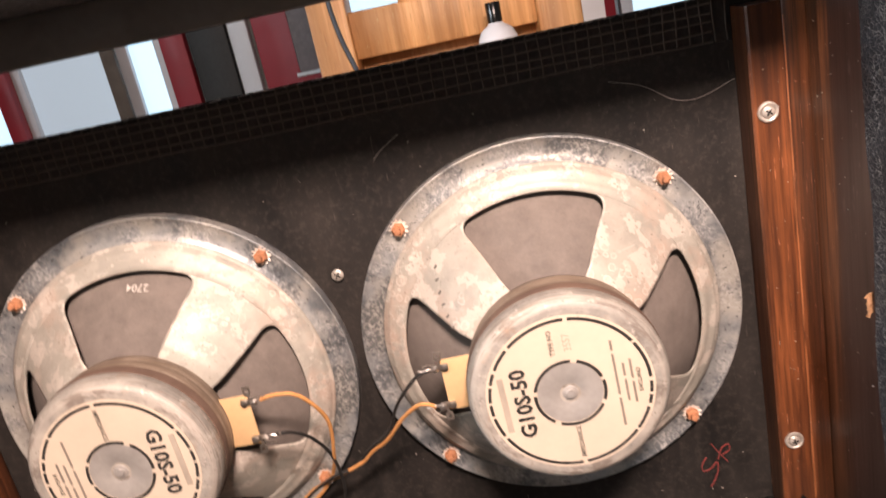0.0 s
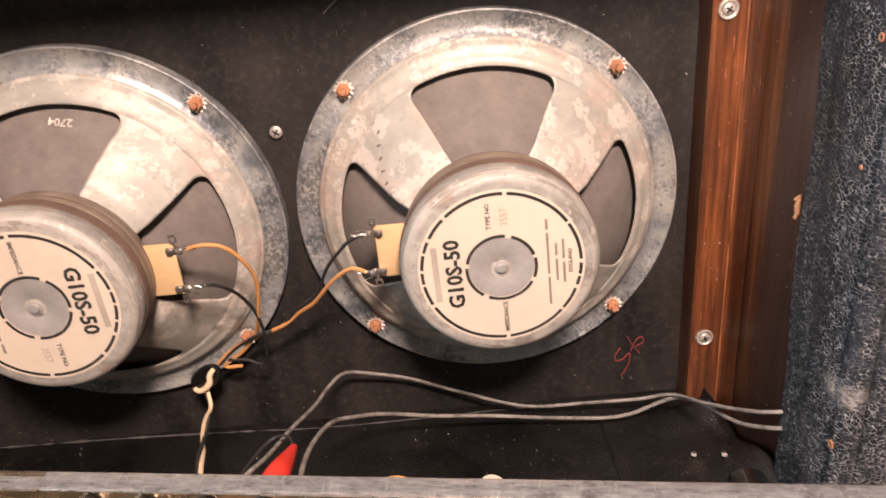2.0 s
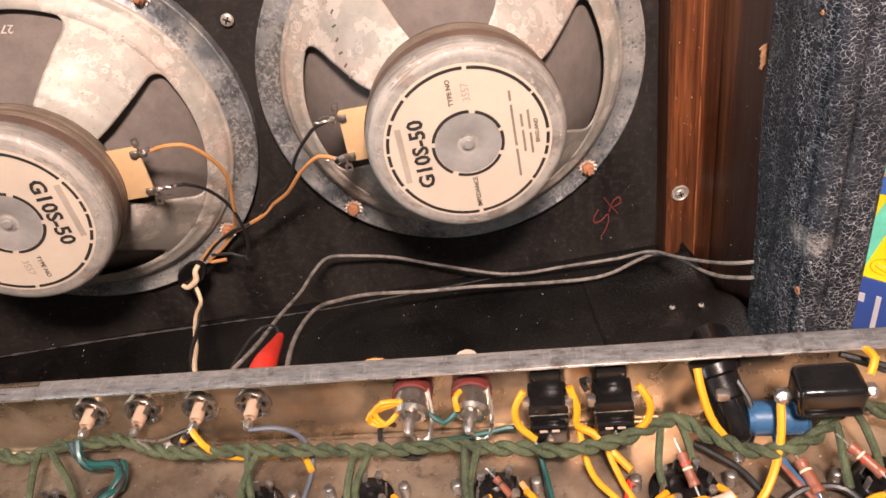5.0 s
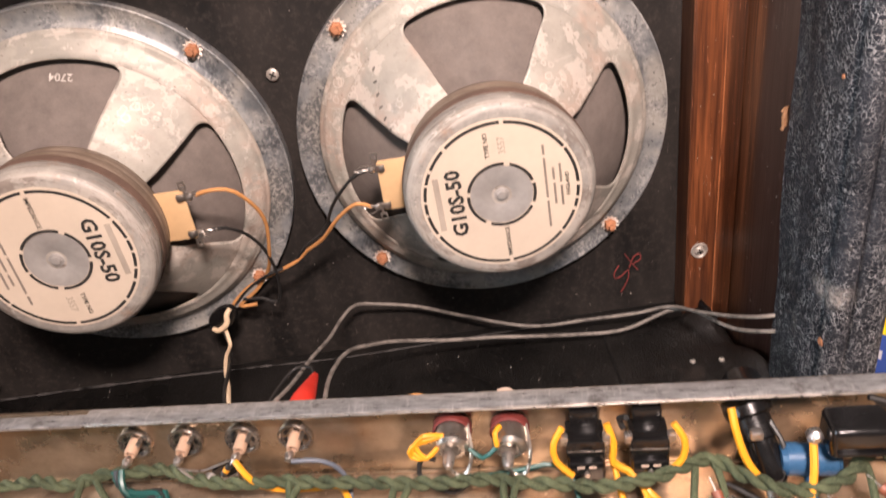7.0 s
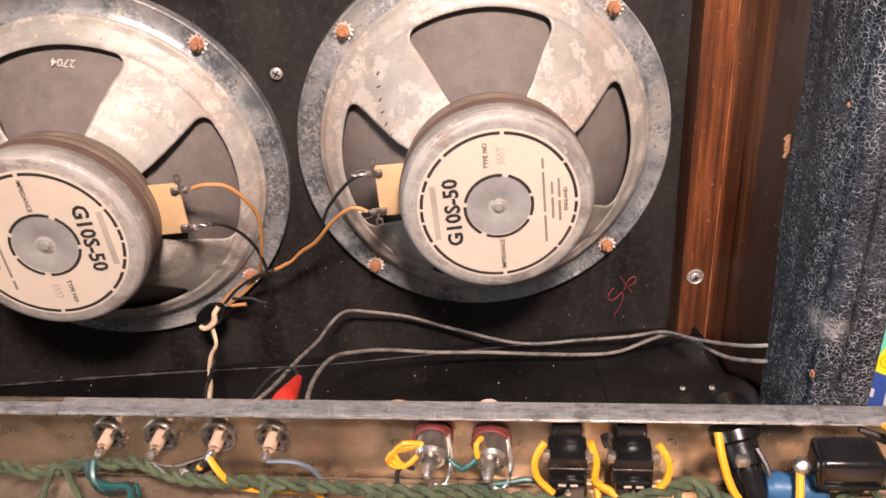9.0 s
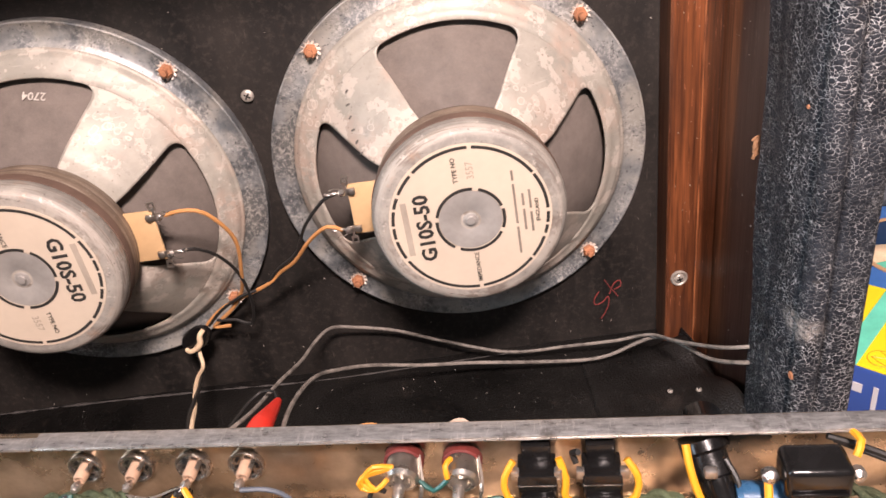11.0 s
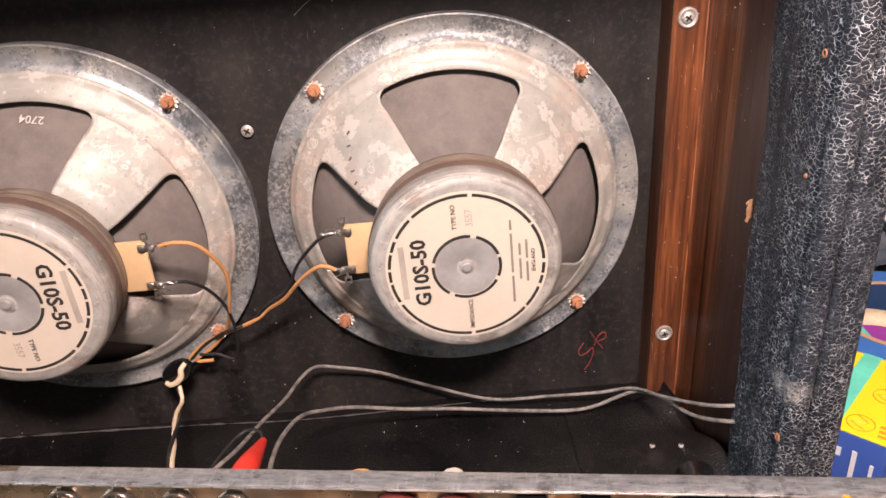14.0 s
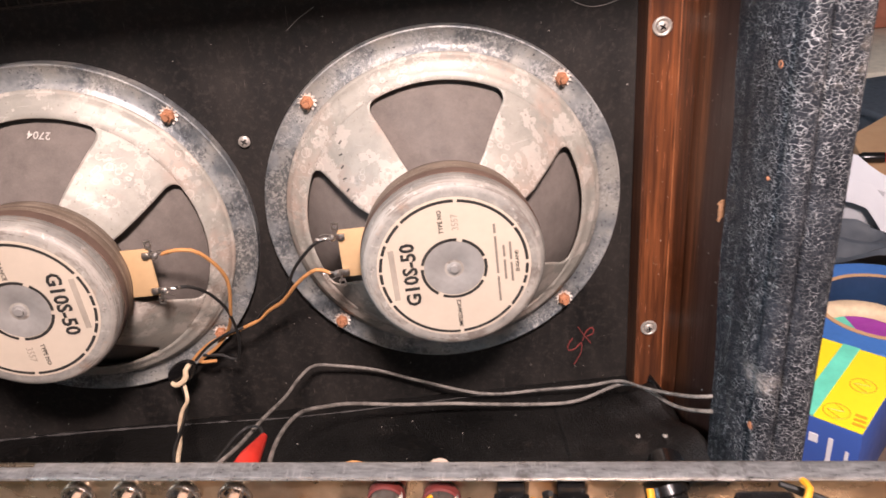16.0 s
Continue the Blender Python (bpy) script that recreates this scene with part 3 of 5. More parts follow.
def batten_mesh():
    """Square strip with a planed slope down to the side board."""
    plan = ((0.1355, -0.0005), (0.1355, -0.0230), (0.1366, -0.0240), (0.1550, -0.0240), (0.1558, -0.0247), (0.1596, -0.0440), (0.1596, -0.0005))
    bm = bmesh.new()
    n = 40
    rows = []
    for k in range(n + 1):
        z = ZF + 0.0005 + (0.425 - ZF - 0.0005) * k / n
        chip = 0.0004 * noise.noise((1.3, 0.0, z * 45))
        rows.append([bm.verts.new((x + (chip if 0.15 < x < 0.159 else 0), y, z)) for x, y in plan])
    m = len(plan)
    for a, b in zip(rows, rows[1:]):
        for i in range(m):
            bm.faces.new((a[i], a[(i + 1) % m], b[(i + 1) % m], b[i]))
    bm.faces.new(rows[0])
    bm.faces.new(rows[-1])
    return bm


part("corner_batten", batten_mesh(), BATTEN, cab, "orange-brown stained softwood strip")
# Thin pale tube paints the highlight along the batten's front edge.
bm = bmesh.new()
add_tube(bm, [Vector((0.1556, -0.0243, ZF + 0.001 + 0.0095 * k)) for k in range(36)], lambda t: 0.00045 + 0.00035 * noise.noise((t * 40, 0.5, 0.0)), 6)
part("arris_highlight", bm, plain("pale_highlight_wood", (0.36, 0.135, 0.052), 0.4, 0, 300, 0.35), cab, "thin pale strip for the highlight along the batten edge")
# Thin dark brown strip over the batten's left face.
part("batten_left_strip", box((0.1350, -0.0225, ZF + 0.001), (0.1356, -0.0006, 0.425)), SIDEWOOD, cab, "dark brown strip along the batten edge", False)
part("corner_batten", box((XL + 0.0005, -0.024, ZF + 0.012), (XL + 0.025, -0.0005, 0.425), 0.0015), BATTEN, cab, "orange-brown stained softwood strip")


# the grille cloth turned over the top of the baffle
def cloth_mesh():
    bm = bmesh.new()
    a, b, lo, hi = XL + 0.026, 0.134, 0.406, 0.4325
    add_box(bm, (a, -0.0022, lo), (b, -0.0004, hi), 0.0006)
    add_box(bm, (a, -0.0022, hi - 0.0012), (b, 0.0165, hi), 0.0005)
    return bm


cloth = part("cloth_edge", cloth_mesh(), plain("brown_black_cloth", (0.022, 0.018, 0.016), 0.9, 0, 1500, 0.4, 0.6), cab, "woven grille cloth folded over the baffle")
CORD = plain("cloth_cord", (0.062, 0.048, 0.041), 0.85, 0, 900, 0.3)
bm = bmesh.new()
for k in range(5):
    z = 0.4075 + k * 0.0055
    add_tube(bm, [Vector((XL + 0.027 + 0.02 * i, -0.0026 + 0.0003 * math.sin(i * 1.7 + k), z + 0.0005 * math.sin(i * 0.9 + 2 * k))) for i in range(27)], 0.0007, 5)
for i in range(73):
    x = XL + 0.03 + i * 0.0073
    add_tube(bm, [Vector((x + 0.0004 * math.sin(i + k), -0.0025, 0.4065 + 0.0065 * k)) for k in range(5)], 0.0006, 5)
part("cloth_weave", bm, CORD, cab)
bm = bmesh.new()
for k in range(90):
    x = XL + 0.03 + 0.0059 * k + 0.002 * math.sin(k * 2.3)
    if k % 7 != 3:
        add_tube(bm, [Vector((x, -0.0015, 0.4327)), Vector((x + 0.0035, 0.0005 * math.sin(k), 0.4331 + 0.0003 * math.sin(k * 1.9)))], 0.00032, 5)
part("cloth_fringe", bm, HAIR, cab, "pale frayed threads along the cloth edge")


# ---- loudspeakers ----
def basket_mesh():
    """Pressed frame with four windows between four arms."""
    bm = bmesh.new()
    steps = 48

    def height(r):
        pts = ((0.044, 0.062), (0.060, 0.056), (0.088, 0.0285), (0.0985, 0.0185), (0.103, 0.0155), (0.106, 0.0145))
        for (ra, ha), (rb, hb) in zip(pts, pts[1:]):
            if r <= rb:
                return ha + (hb - ha) * (r - ra) / (rb - ra)
        return pts[-1][1]

    r_in, r_out, half = 0.0485, 0.0935, radians(29.0)
    n = 26
    for arm in range(4):
        mid = radians(90 * arm + 45)
        rows = []
        for j in range(n + 1):
            u = 0.5 - 0.5 * math.cos(math.pi * j / n)
            r = r_in + (r_out - r_in) * u
            near = max(0.0, 1 - (r_out - r) / 0.007, 1 - (r - r_in) / 0.004)
            w = half - radians(5.0) * (1 - u) - radians(5.0) * (1 - math.sqrt(1 - near * near))
            span = radians(45) - w
            rows.append([bm.verts.new((r * math.cos(mid + span * (2 * k / 28 - 1)), -height(r), r * math.sin(mid + span * (2 * k / 28 - 1)))) for k in range(29)])
        for a, b in zip(rows, rows[1:]):
            for k in range(28):
                bm.faces.new((a[k], a[k + 1], b[k + 1], b[k]))
    add_lathe(bm, [(0.040, 0.0625), (0.044, 0.062), (r_in, height(r_in))], 112)
    add_lathe(bm, [(r_out, height(r_out)), (0.0980, 0.0188), (0.1010, 0.0168), (0.1030, 0.0160), (0.1045, 0.0150), (0.1055, 0.0125), (0.1068, 0.0108), (0.1085, 0.0100)], 112)
    bmesh.ops.remove_doubles(bm, verts=bm.verts, dist=0.00002)
    return bm


def make_speaker(at):
    sp = thing("loudspeaker", "ten-inch loudspeaker with a pitted zinc basket and cream rear label", "loudspeaker", at, "pair of loudspeakers")
    b = part("basket", basket_mesh(), BASKET, sp, "spotted pressed-metal basket with four windows")
    mod = b.modifiers.new("sheet", "SOLIDIFY")
    mod.thickness, mod.offset = 0.0012, 1.0
    rim = [(0.104, 0.0095), (0.108, 0.0100), (0.1105, 0.0085), (0.112, 0.0075), (0.121, 0.0072), (0.1232, 0.0085), (0.1242, 0.0082), (0.1244, 0.0), (0.104, 0.0)]
    part("rim", lathe(rim, 128), FLANGE, sp, "dull blue-grey zinc mounting rim with white corrosion")
    cone = [(0.104, 0.004), (0.1015, 0.0055), (0.0985, 0.0095), (0.0965, 0.0125), (0.050, 0.0500), (0.0, 0.0520)]
    part("cone", lathe(cone, 96), CONE, sp, "grey-brown paper cone")
    pot = [(0.0, 0.050), (0.046, 0.0575), (0.0520, 0.0600), (0.0541, 0.0620), (0.0550, 0.067), (0.0553, 0.078), (0.0550, 0.0800), (0.0548, 0.087)]
    part("magnet", lathe(pot, 96), POT, sp, "dusty brown magnet housing")
    cap = [(0.0550, 0.0860), (0.0558, 0.0872), (0.0558, 0.0930), (0.0551, 0.0958), (0.0537, 0.0984), (0.0518, 0.0999), (0.0490, 0.1004), (0.0, 0.1004)]
    part("seam_ring", lathe([(0.0545, 0.0790), (0.0561, 0.0798), (0.0563, 0.0835), (0.0558, 0.0862), (0.0545, 0.0866)], 96), plain("rust_line", (0.115, 0.072, 0.052), 0.8, 0, 120, 0.45), sp, "rusty brown seam")
    c = part("rear_cap", lathe(cap, 96), CAP, sp, "grey metal rear cap with a rounded edge")
    lab = part("rear_label", lathe([(0.0460, 0.1002), (0.0460, 0.1007), (0.0180, 0.1007), (0.0180, 0.1002)], 96), PAPER, c, "cream printed paper label")
    hub = [(0.0178, 0.1003), (0.0178, 0.1006), (0.0060, 0.1005), (0.0052, 0.1000), (0.0046, 0.1000), (0.0042, 0.1008), (0.0028, 0.1012), (0.0024, 0.1022), (0.0, 0.1024)]
    part("hub", lathe(hub, 48), HUB, c, "bare steel centre of the rear cap")

    # printed rings, broken into arcs
    def arcs(r0, r1, gaps, name, mat):
        bm = bmesh.new()
        for a, b in gaps:
            n = max(4, int((b - a) / 4))
            prev = None
            for k in range(n + 1):
                w = radians(a + (b - a) * k / n)
                now = [bm.verts.new((r * math.cos(w), -0.10085, r * math.sin(w))) for r in (r0, r1)]
                if prev:
                    bm.faces.new((prev[0], prev[1], now[1], now[0]))
                prev = now
        part(name, bm, mat, c, "", False)

    arcs(0.0428, 0.0446, [(k, k + w) for k, w in ((2, 30), (34, 50), (87, 44), (134, 17), (154, 9), (165, 12), (179, 9), (190, 16), (209, 62), (274, 44), (320, 18), (341, 7), (350, 9))], "ring_print", INK)
    arcs(0.0182, 0.0200, [(20, 72), (82, 168), (176, 236), (246, 330), (338, 374)], "ring_print", INK)

    turn = Matrix.Rotation(radians(-2), 4, "Y")

    def put(body, size, x, z, mat=INK, wide=1.0):
        text_mesh(body, size, c, turn @ pose(x, -0.10085, z, 0, -90, 0), mat, "lettering", wide)

    def bar(x, z, length, thick, mat=INK):
        part("print_bar", box((x - thick / 2, -0.10092, z - length / 2), (x + thick / 2, -0.1007, z + length / 2), 0, turn), mat, c, "", False)

    text_mesh("G10S-50", 0.0120, c, turn @ pose(-0.0258, -0.10085, -0.001, 0, -90, 0), INK, "lettering", 1.0, 0.032)
    bar(-0.0360, 0.0, 0.0335, 0.0034, GREYINK)
    put("TYPE NO", 0.0037, -0.0050, 0.0312)
    put("3557", 0.0058, 0.0035, 0.0300, GREYINK, 0.9)
    put("IMPEDANCE", 0.0036, 0.0005, -0.0308)
    for x, words in ((0.0258, (0.017, 0.0245, 0.006)), (0.0303, (0.013, 0.0075)), (0.0342, (0.0125, 0.0115))):
        z = -(sum(words) + 0.0022 * (len(words) - 1)) / 2
        for l in words:
            bar(x, z + l / 2, l, 0.0013, FINEINK)
            z += l + 0.0022
    put("ENGLAND", 0.0031, 0.0378, 0.0)

    # terminal board with two soldered lugs
    tag = part("terminal_board", box((-0.0700, -0.0665, -0.0165), (-0.050, -0.0648, 0.0165), 0.0004), TAG, sp, "tan fibre terminal board")
    for z in (-0.0125, 0.0125):
        bm = box((-0.0745, -0.0680, z - 0.0020), (-0.0655, -0.0666, z + 0.0020), 0.0003)
        out = 1 if z > 0 else -1
        tab = pose(-0.0715, -0.0676, z, 0, 6 * out, 0)
        for x, a, b, w in ((0.0, 0.0018, 0.0050, 0.0008), (0.0, 0.0048, 0.0062, 0.0021), (-0.0017, 0.0060, 0.0090, 0.0005), (0.0017, 0.0060, 0.0090, 0.0005), (0.0, 0.0088, 0.0100, 0.0021)):
            lo, hi = sorted((out * a, out * b))
            add_box(bm, (x - w, -0.0004, lo), (x + w, 0.0004, hi), 0.0001, tab)
        add_tube(bm, [Vector((-0.070, -0.0672, z + 0.001 * out)), Vector((-0.0775, -0.0690, z + 0.0035 * out)), Vector((-0.0805, -0.0700, z + 0.0030 * out))], 0.0003, 5)
        part("lug", bm, STEEL, tag)
        part("solder_blob", lathe([(0, -0.001), (0.0018, 0.0), (0.0024, 0.0014), (0.0013, 0.0030), (0, 0.0034)], 12, pose(-0.0735, -0.0675, z)), SOLDER, tag)
        part("rivet", lathe([(0.0022, 0), (0.0022, 0.0008), (0.0012, 0.0012), (0, 0.0012)], 12, pose(-0.0675, -0.0680, z)), STEEL, tag)
    for k in range(4):
        w = radians(90 * k + 45)
        m = pose(0.118 * math.cos(w), -0.0072, 0.118 * math.sin(w), 0, 11 * k, 0)
        bm = bmesh.new()
        add_lathe(bm, [(0.0044, 0), (0.0044, 0.0045), (0.0036, 0.0056), (0.0022, 0.0056), (0.0020, 0.0090), (0.0, 0.0092)], 6, m)
        nut = part("nut", bm, RUST, sp, "rusty hexagon nut", False)
        bm = bmesh.new()
        inner, outer = [], []
        for j in range(36):
            w, r, h = 2 * math.pi * j / 36, (0.0047, 0.0068, 0.0062)[j % 3], (0.0006, 0.0020, 0.0008)[j % 3]
            inner.append(bm.verts.new(m @ Vector((0.0030 * math.cos(w), -0.0010, 0.0030 * math.sin(w)))))
            outer.append(bm.verts.new(m @ Vector((r * math.cos(w), -h, r * math.sin(w)))))
        for j in range(36):
            bm.faces.new((inner[j], inner[(j + 1) % 36], outer[(j + 1) % 36], outer[j]))
        part("star_washer", bm, WASHER, nut, "toothed steel washer", False)
    return sp


right_speaker = make_speaker(pose(SPEAKERS[0][0], 0, SPEAKERS[0][1]))
left_speaker = copy_thing(right_speaker, pose(SPEAKERS[1][0], 0, SPEAKERS[1][1], 0, 180, 0))
text_mesh("2704", 0.0072, left_speaker, pose(-0.0065, -0.0246, -0.083, 0, 10, 0) @ pose(0, 0, 0, 39, 0, 0), plain("white_stamp", (0.5, 0.46, 0.41), 0.8), "stamp", 1.0)
for k in range(6):
    r = 0.0885 - 0.0045 * k
    w = radians(136 + 3.5 * k)
    h = 0.0285 + (0.088 - r) * 0.98 + 0.0021
    m = pose(r * math.cos(w), -h, r * math.sin(w), 0, -50 + 30 * (k % 2), 0) @ pose(0, 0, 0, -28, 0, 0)
    part("stamp_mark", box((-0.0013, -0.0003, -0.0005), (0.0013, 0.0003, 0.0005), 0, m), STAMP, right_speaker, "", False)



# ---- screws, marks and threads on the cabinet ----
def cross_screw(m, r, name, label, cup=0.0):
    sc = thing(name, label, "screw", m, "screws of the cabinet")
    if cup:
        part("cup_washer", lathe([(cup, 0.0), (cup, 0.0005), (cup * 0.93, 0.0012), (cup * 0.82, 0.0014), (r * 1.12, 0.0006), (r * 1.02, 0.0004)], 28), SCREW, sc, "domed steel cup washer")
    bm = lathe([(r, 0.0004), (r, 0.0012), (r * 0.86, 0.0018), (r * 0.5, 0.0021), (0, 0.0022)], 24)
    part("head", bm, SCREW, sc)
    for a in (35, 125):
        part("slot", box((-r * 0.6, -0.0026, -r * 0.13), (r * 0.6, -0.0019, r * 0.13), 0, pose(0, 0, 0, 0, a, 0)), INK, sc, "", False)
    return sc


cross_screw(pose(0.1435, -0.0242, 0.364), 0.0036, "batten_screw", "steel cross-head screw in a cup washer on the orange batten", 0.0062)
cross_screw(pose(0.1440, -0.0242, 0.143, 0, 40, 0), 0.0036, "batten_screw", "steel cross-head screw in a cup washer low on the batten", 0.0062)
cross_screw(pose(-0.130, -0.0015, 0.309), 0.0040, "baffle_screw", "steel screw standing proud of the black baffle", 0.0)
for x, y, up in ((0.1214, -0.081, 0.0062), (0.1370, -0.092, 0.0140)):
    cross_screw(pose(x, y, ZF + up, -90, 0, 0), 0.0019, "floor_screw", "small bright screw head in the cabinet floor")

mark = thing("chalk_mark", "red chalk scribble on the black baffle board", "chalk mark")
for pts in (((0.0915, 0, 0.124), (0.0880, 0, 0.118), (0.0885, 0, 0.113), (0.0935, 0, 0.114), (0.0985, 0, 0.119), (0.0985, 0, 0.111), (0.0945, 0, 0.102), (0.0925, 0, 0.0995)),
            ((0.0960, 0, 0.134), (0.1000, 0, 0.127), (0.1060, 0, 0.118)), ((0.0995, 0, 0.121), (0.1030, 0, 0.130), (0.1075, 0, 0.132), (0.1080, 0, 0.127), (0.1030, 0, 0.1245))):
    bm = tube([(x, -0.0003, z) for x, _, z in pts], 0.00052, 5, 0.002)
    part("stroke", bm, CHALK, mark)
th = thing("loose_thread", "thin grey fibre clinging to the dark baffle", "thread", None, "loose threads")
part("fibre", tube([(-0.090, -0.0006, 0.378), (-0.083, -0.001, 0.384), (-0.071, -0.0006, 0.391)], 0.00018, 5, 0.003), HAIR, th)
th = thing("loose_thread", "long curved grey fibre near the cabinet corner", "thread", None, "loose threads")
part("fibre", tube([(0.060, -0.0006, 0.396), (0.079, -0.001, 0.390), (0.097, -0.0015, 0.378), (0.112, -0.0015, 0.376), (0.134, -0.001, 0.383)], 0.00018, 5, 0.003), HAIR, th)

# dusty seam where the floor covering meets the baffle, and the lifted corner of the covering
bm = bmesh.new()
add_tube(bm, spline([(XL + 0.004, -0.003, ZF + 0.0012), (-0.30, -0.0045, ZF + 0.0014), (-0.20, -0.008, ZF + 0.001), (-0.12, -0.012, ZF + 0.001), (0.02, -0.008, ZF + 0.0008)], 0.003), lambda t: (0.0011 - 0.0006 * t) * (0.75 + 0.9 * noise.noise((t * 70, 1.5, 0.0))), 6)
part("seam", bm, plain("dusty_seam", (0.055, 0.050, 0.047), 0.8, 0, 900, 0.6, 0.5), cab, "frayed dusty edge of the floor covering")


def flap_height(u, v):
    """Height of the loose floor covering over the floor; u towards the side board, v towards the back."""
    rise = 0.0130 * math.exp(-((v - 0.02) / 0.16) ** 2) + 0.0330 * math.exp(-((v - 0.68) / 0.34) ** 2)
    return 0.0008 + rise * u ** 2.6


def flap_mesh():
    """Floor covering that lifts into the corner beside the batten and leaves the wood bare behind it."""
    bm = bmesh.new()
    n, rows = 26, []
    for j in range(n + 1):
        v = j / n
        row = []
        for i in range(n + 1):
            u = i / n
            edge = 0.1475 + 0.0085 * v + 0.0008 * noise.noise((5.0, 0.0, v * 9))
            x = 0.070 + (edge - 0.070) * u
            y = -0.026 - 0.145 * v + 0.010 * u * (v - 0.3)
            z = ZF + flap_height(u, v) + 0.0014 * noise.noise((x * 60, y * 60, 0))
            row.append(bm.verts.new((x, y, z)))
        rows.append(row)
    for a, b in zip(rows, rows[1:]):
        for i in range(n):
            bm.faces.new((a[i], a[i + 1], b[i + 1], b[i]))
    return bm


flap = part("floor_flap", flap_mesh(), FLOORCLOTH, cab, "lifted corner of the black floor covering")
flap.modifiers.new("cloth", "SOLIDIFY").thickness = 0.0009
bm = bmesh.new()
verts = [bm.verts.new(p) for p in ((0.1440, -0.0262, ZF + 0.006), (0.1462, -0.0268, 0.1015), (0.1535, -0.0420, 0.0945), (0.1500, -0.0450, ZF + 0.006))]
bm.faces.new(verts)
tip = part("floor_flap_tip", bm, FLOORCLOTH, cab, "pointed cut corner of the floor covering", False)
tip.modifiers.new("cloth", "SOLIDIFY").thickness = 0.0009

# dust and lint on the baffle, floor and wood
bm = bmesh.new()
rnd = random.Random(5)
for k in range(340):
    sz = rnd.uniform(0.00008, 0.00028)
    kind = rnd.random()
    if kind < 0.45:
        p = (rnd.uniform(XL, 0.13), -0.0003, rnd.uniform(ZF, 0.40))
        if any((p[0] - cx) ** 2 + (p[2] - cz) ** 2 < 0.125 ** 2 for cx, cz in SPEAKERS):
            continue
    elif kind < 0.75:
        p = (rnd.uniform(XL, 0.08), rnd.uniform(-0.17, -0.01), ZF + 0.0003)
    elif kind < 0.9:
        p = (XR - 0.0003, rnd.uniform(-0.11, -0.026), rnd.uniform(0.13, 0.42))
    else:
        p = (rnd.uniform(0.138, 0.157), -0.0244, rnd.uniform(0.11, 0.41))
    add_box(bm, (-sz, -sz, -sz * rnd.uniform(0.6, 2.5)), (sz, sz, sz), 0, pose(*p, rnd.uniform(0, 180), rnd.uniform(0, 180), 0))
tagged(part("dust", bm, plain("pale_dust", (0.42, 0.38, 0.33), 0.9), None, "", False), "pale dust and lint specks on the dark wood", "dust", "", "stuff")

# ---- cables inside the cabinet ----
LX = SPEAKERS[1][0]
pair = thing("speaker_leads", "tan and black loudspeaker leads twisted together and tied", "cable")
part("tan_lead", tube([(LX + 0.078, -0.069, 0.2635), (LX + 0.088, -0.071, 0.266), (-0.156, -0.068, 0.261), (-0.147, -0.056, 0.236), (-0.152, -0.046, 0.206), (-0.160, -0.034, 0.184), (-0.172, -0.030, 0.168), (-0.188, -0.027, 0.155), (-0.176, -0.027, 0.154)], 0.00125), ORANGE, pair, "tan insulated wire")
part("black_lead", tube([(LX + 0.078, -0.069, 0.2385), (LX + 0.088, -0.067, 0.238), (-0.160, -0.057, 0.226), (-0.154, -0.045, 0.204), (-0.154, -0.036, 0.176), (-0.160, -0.031, 0.156), (-0.170, -0.030, 0.160), (-0.184, -0.029, 0.161)], 0.0011), BLACKWIRE, pair, "black insulated wire")
part("tan_lead", tube([(-0.0775, -0.069, 0.2385), (-0.086, -0.069, 0.2420), (-0.100, -0.060, 0.230), (-0.115, -0.050, 0.211), (-0.128, -0.042, 0.200), (-0.138, -0.039, 0.191), (-0.158, -0.035, 0.181), (-0.176, -0.031, 0.172), (-0.190, -0.029, 0.160), (-0.196, -0.028, 0.152)], 0.00125), ORANGE, pair, "tan insulated wire")
part("black_lead", tube([(-0.0775, -0.069, 0.2625), (-0.086, -0.066, 0.258), (-0.102, -0.056, 0.238), (-0.113, -0.048, 0.216), (-0.128, -0.044, 0.204), (-0.142, -0.037, 0.188), (-0.160, -0.038, 0.183), (-0.178, -0.032, 0.170), (-0.190, -0.030, 0.158)], 0.0011), BLACKWIRE, pair, "black insulated wire")
for x, z in ((LX + 0.079, 0.2635), (LX + 0.079, 0.2385), (-0.0785, 0.2385), (-0.0785, 0.2625)):
    s = 1 if x < -0.1 else -1
    part("bare_end", tube([(x - s * 0.004, -0.068, z - 0.0005), (x - s * 0.001, -0.0695, z + 0.0008), (x + s * 0.003, -0.069, z), (x + s * 0.005, -0.0695, z + 0.001)], 0.0008, 6, 0.001), SOLDER, pair)
m = pose(-0.2010, -0.030, 0.1500, 0, -38, 0)
grommet = part("cable_grommet", lathe([(0.0, 0.0), (0.0115, 0.0), (0.0125, 0.0015), (0.0115, 0.0035), (0.0070, 0.0040), (0.0, 0.0030)], 32, m @ Matrix.Diagonal((1.08, 1, 0.66, 1))), BLACKPLASTIC, pair, "black oval rubber grommet")
part("cord_knot", tube([(-0.1935, -0.034, 0.1580), (-0.1965, -0.0365, 0.1545), (-0.1975, -0.0370, 0.1490), (-0.2010, -0.0368, 0.1450), (-0.2060, -0.0362, 0.1425), (-0.2095, -0.034, 0.1430)], lambda t: 0.0022 - 0.0006 * abs(2 * t - 1), 8, 0.001), CREAM, pair, "knotted cream cord end")
down = [(-0.203, -0.032, 0.140), (-0.200, -0.040, 0.130), (-0.196, -0.062, 0.136), (-0.185, -0.105, 0.150), (-0.172, -0.150, 0.166), (-0.150, -0.196, 0.176), (-0.138, -0.222, 0.168)]
part("tan_lead", strand(down, 0.0013, 0.13, 0.4, 0.0014), CREAM, pair, "cream insulated wire")
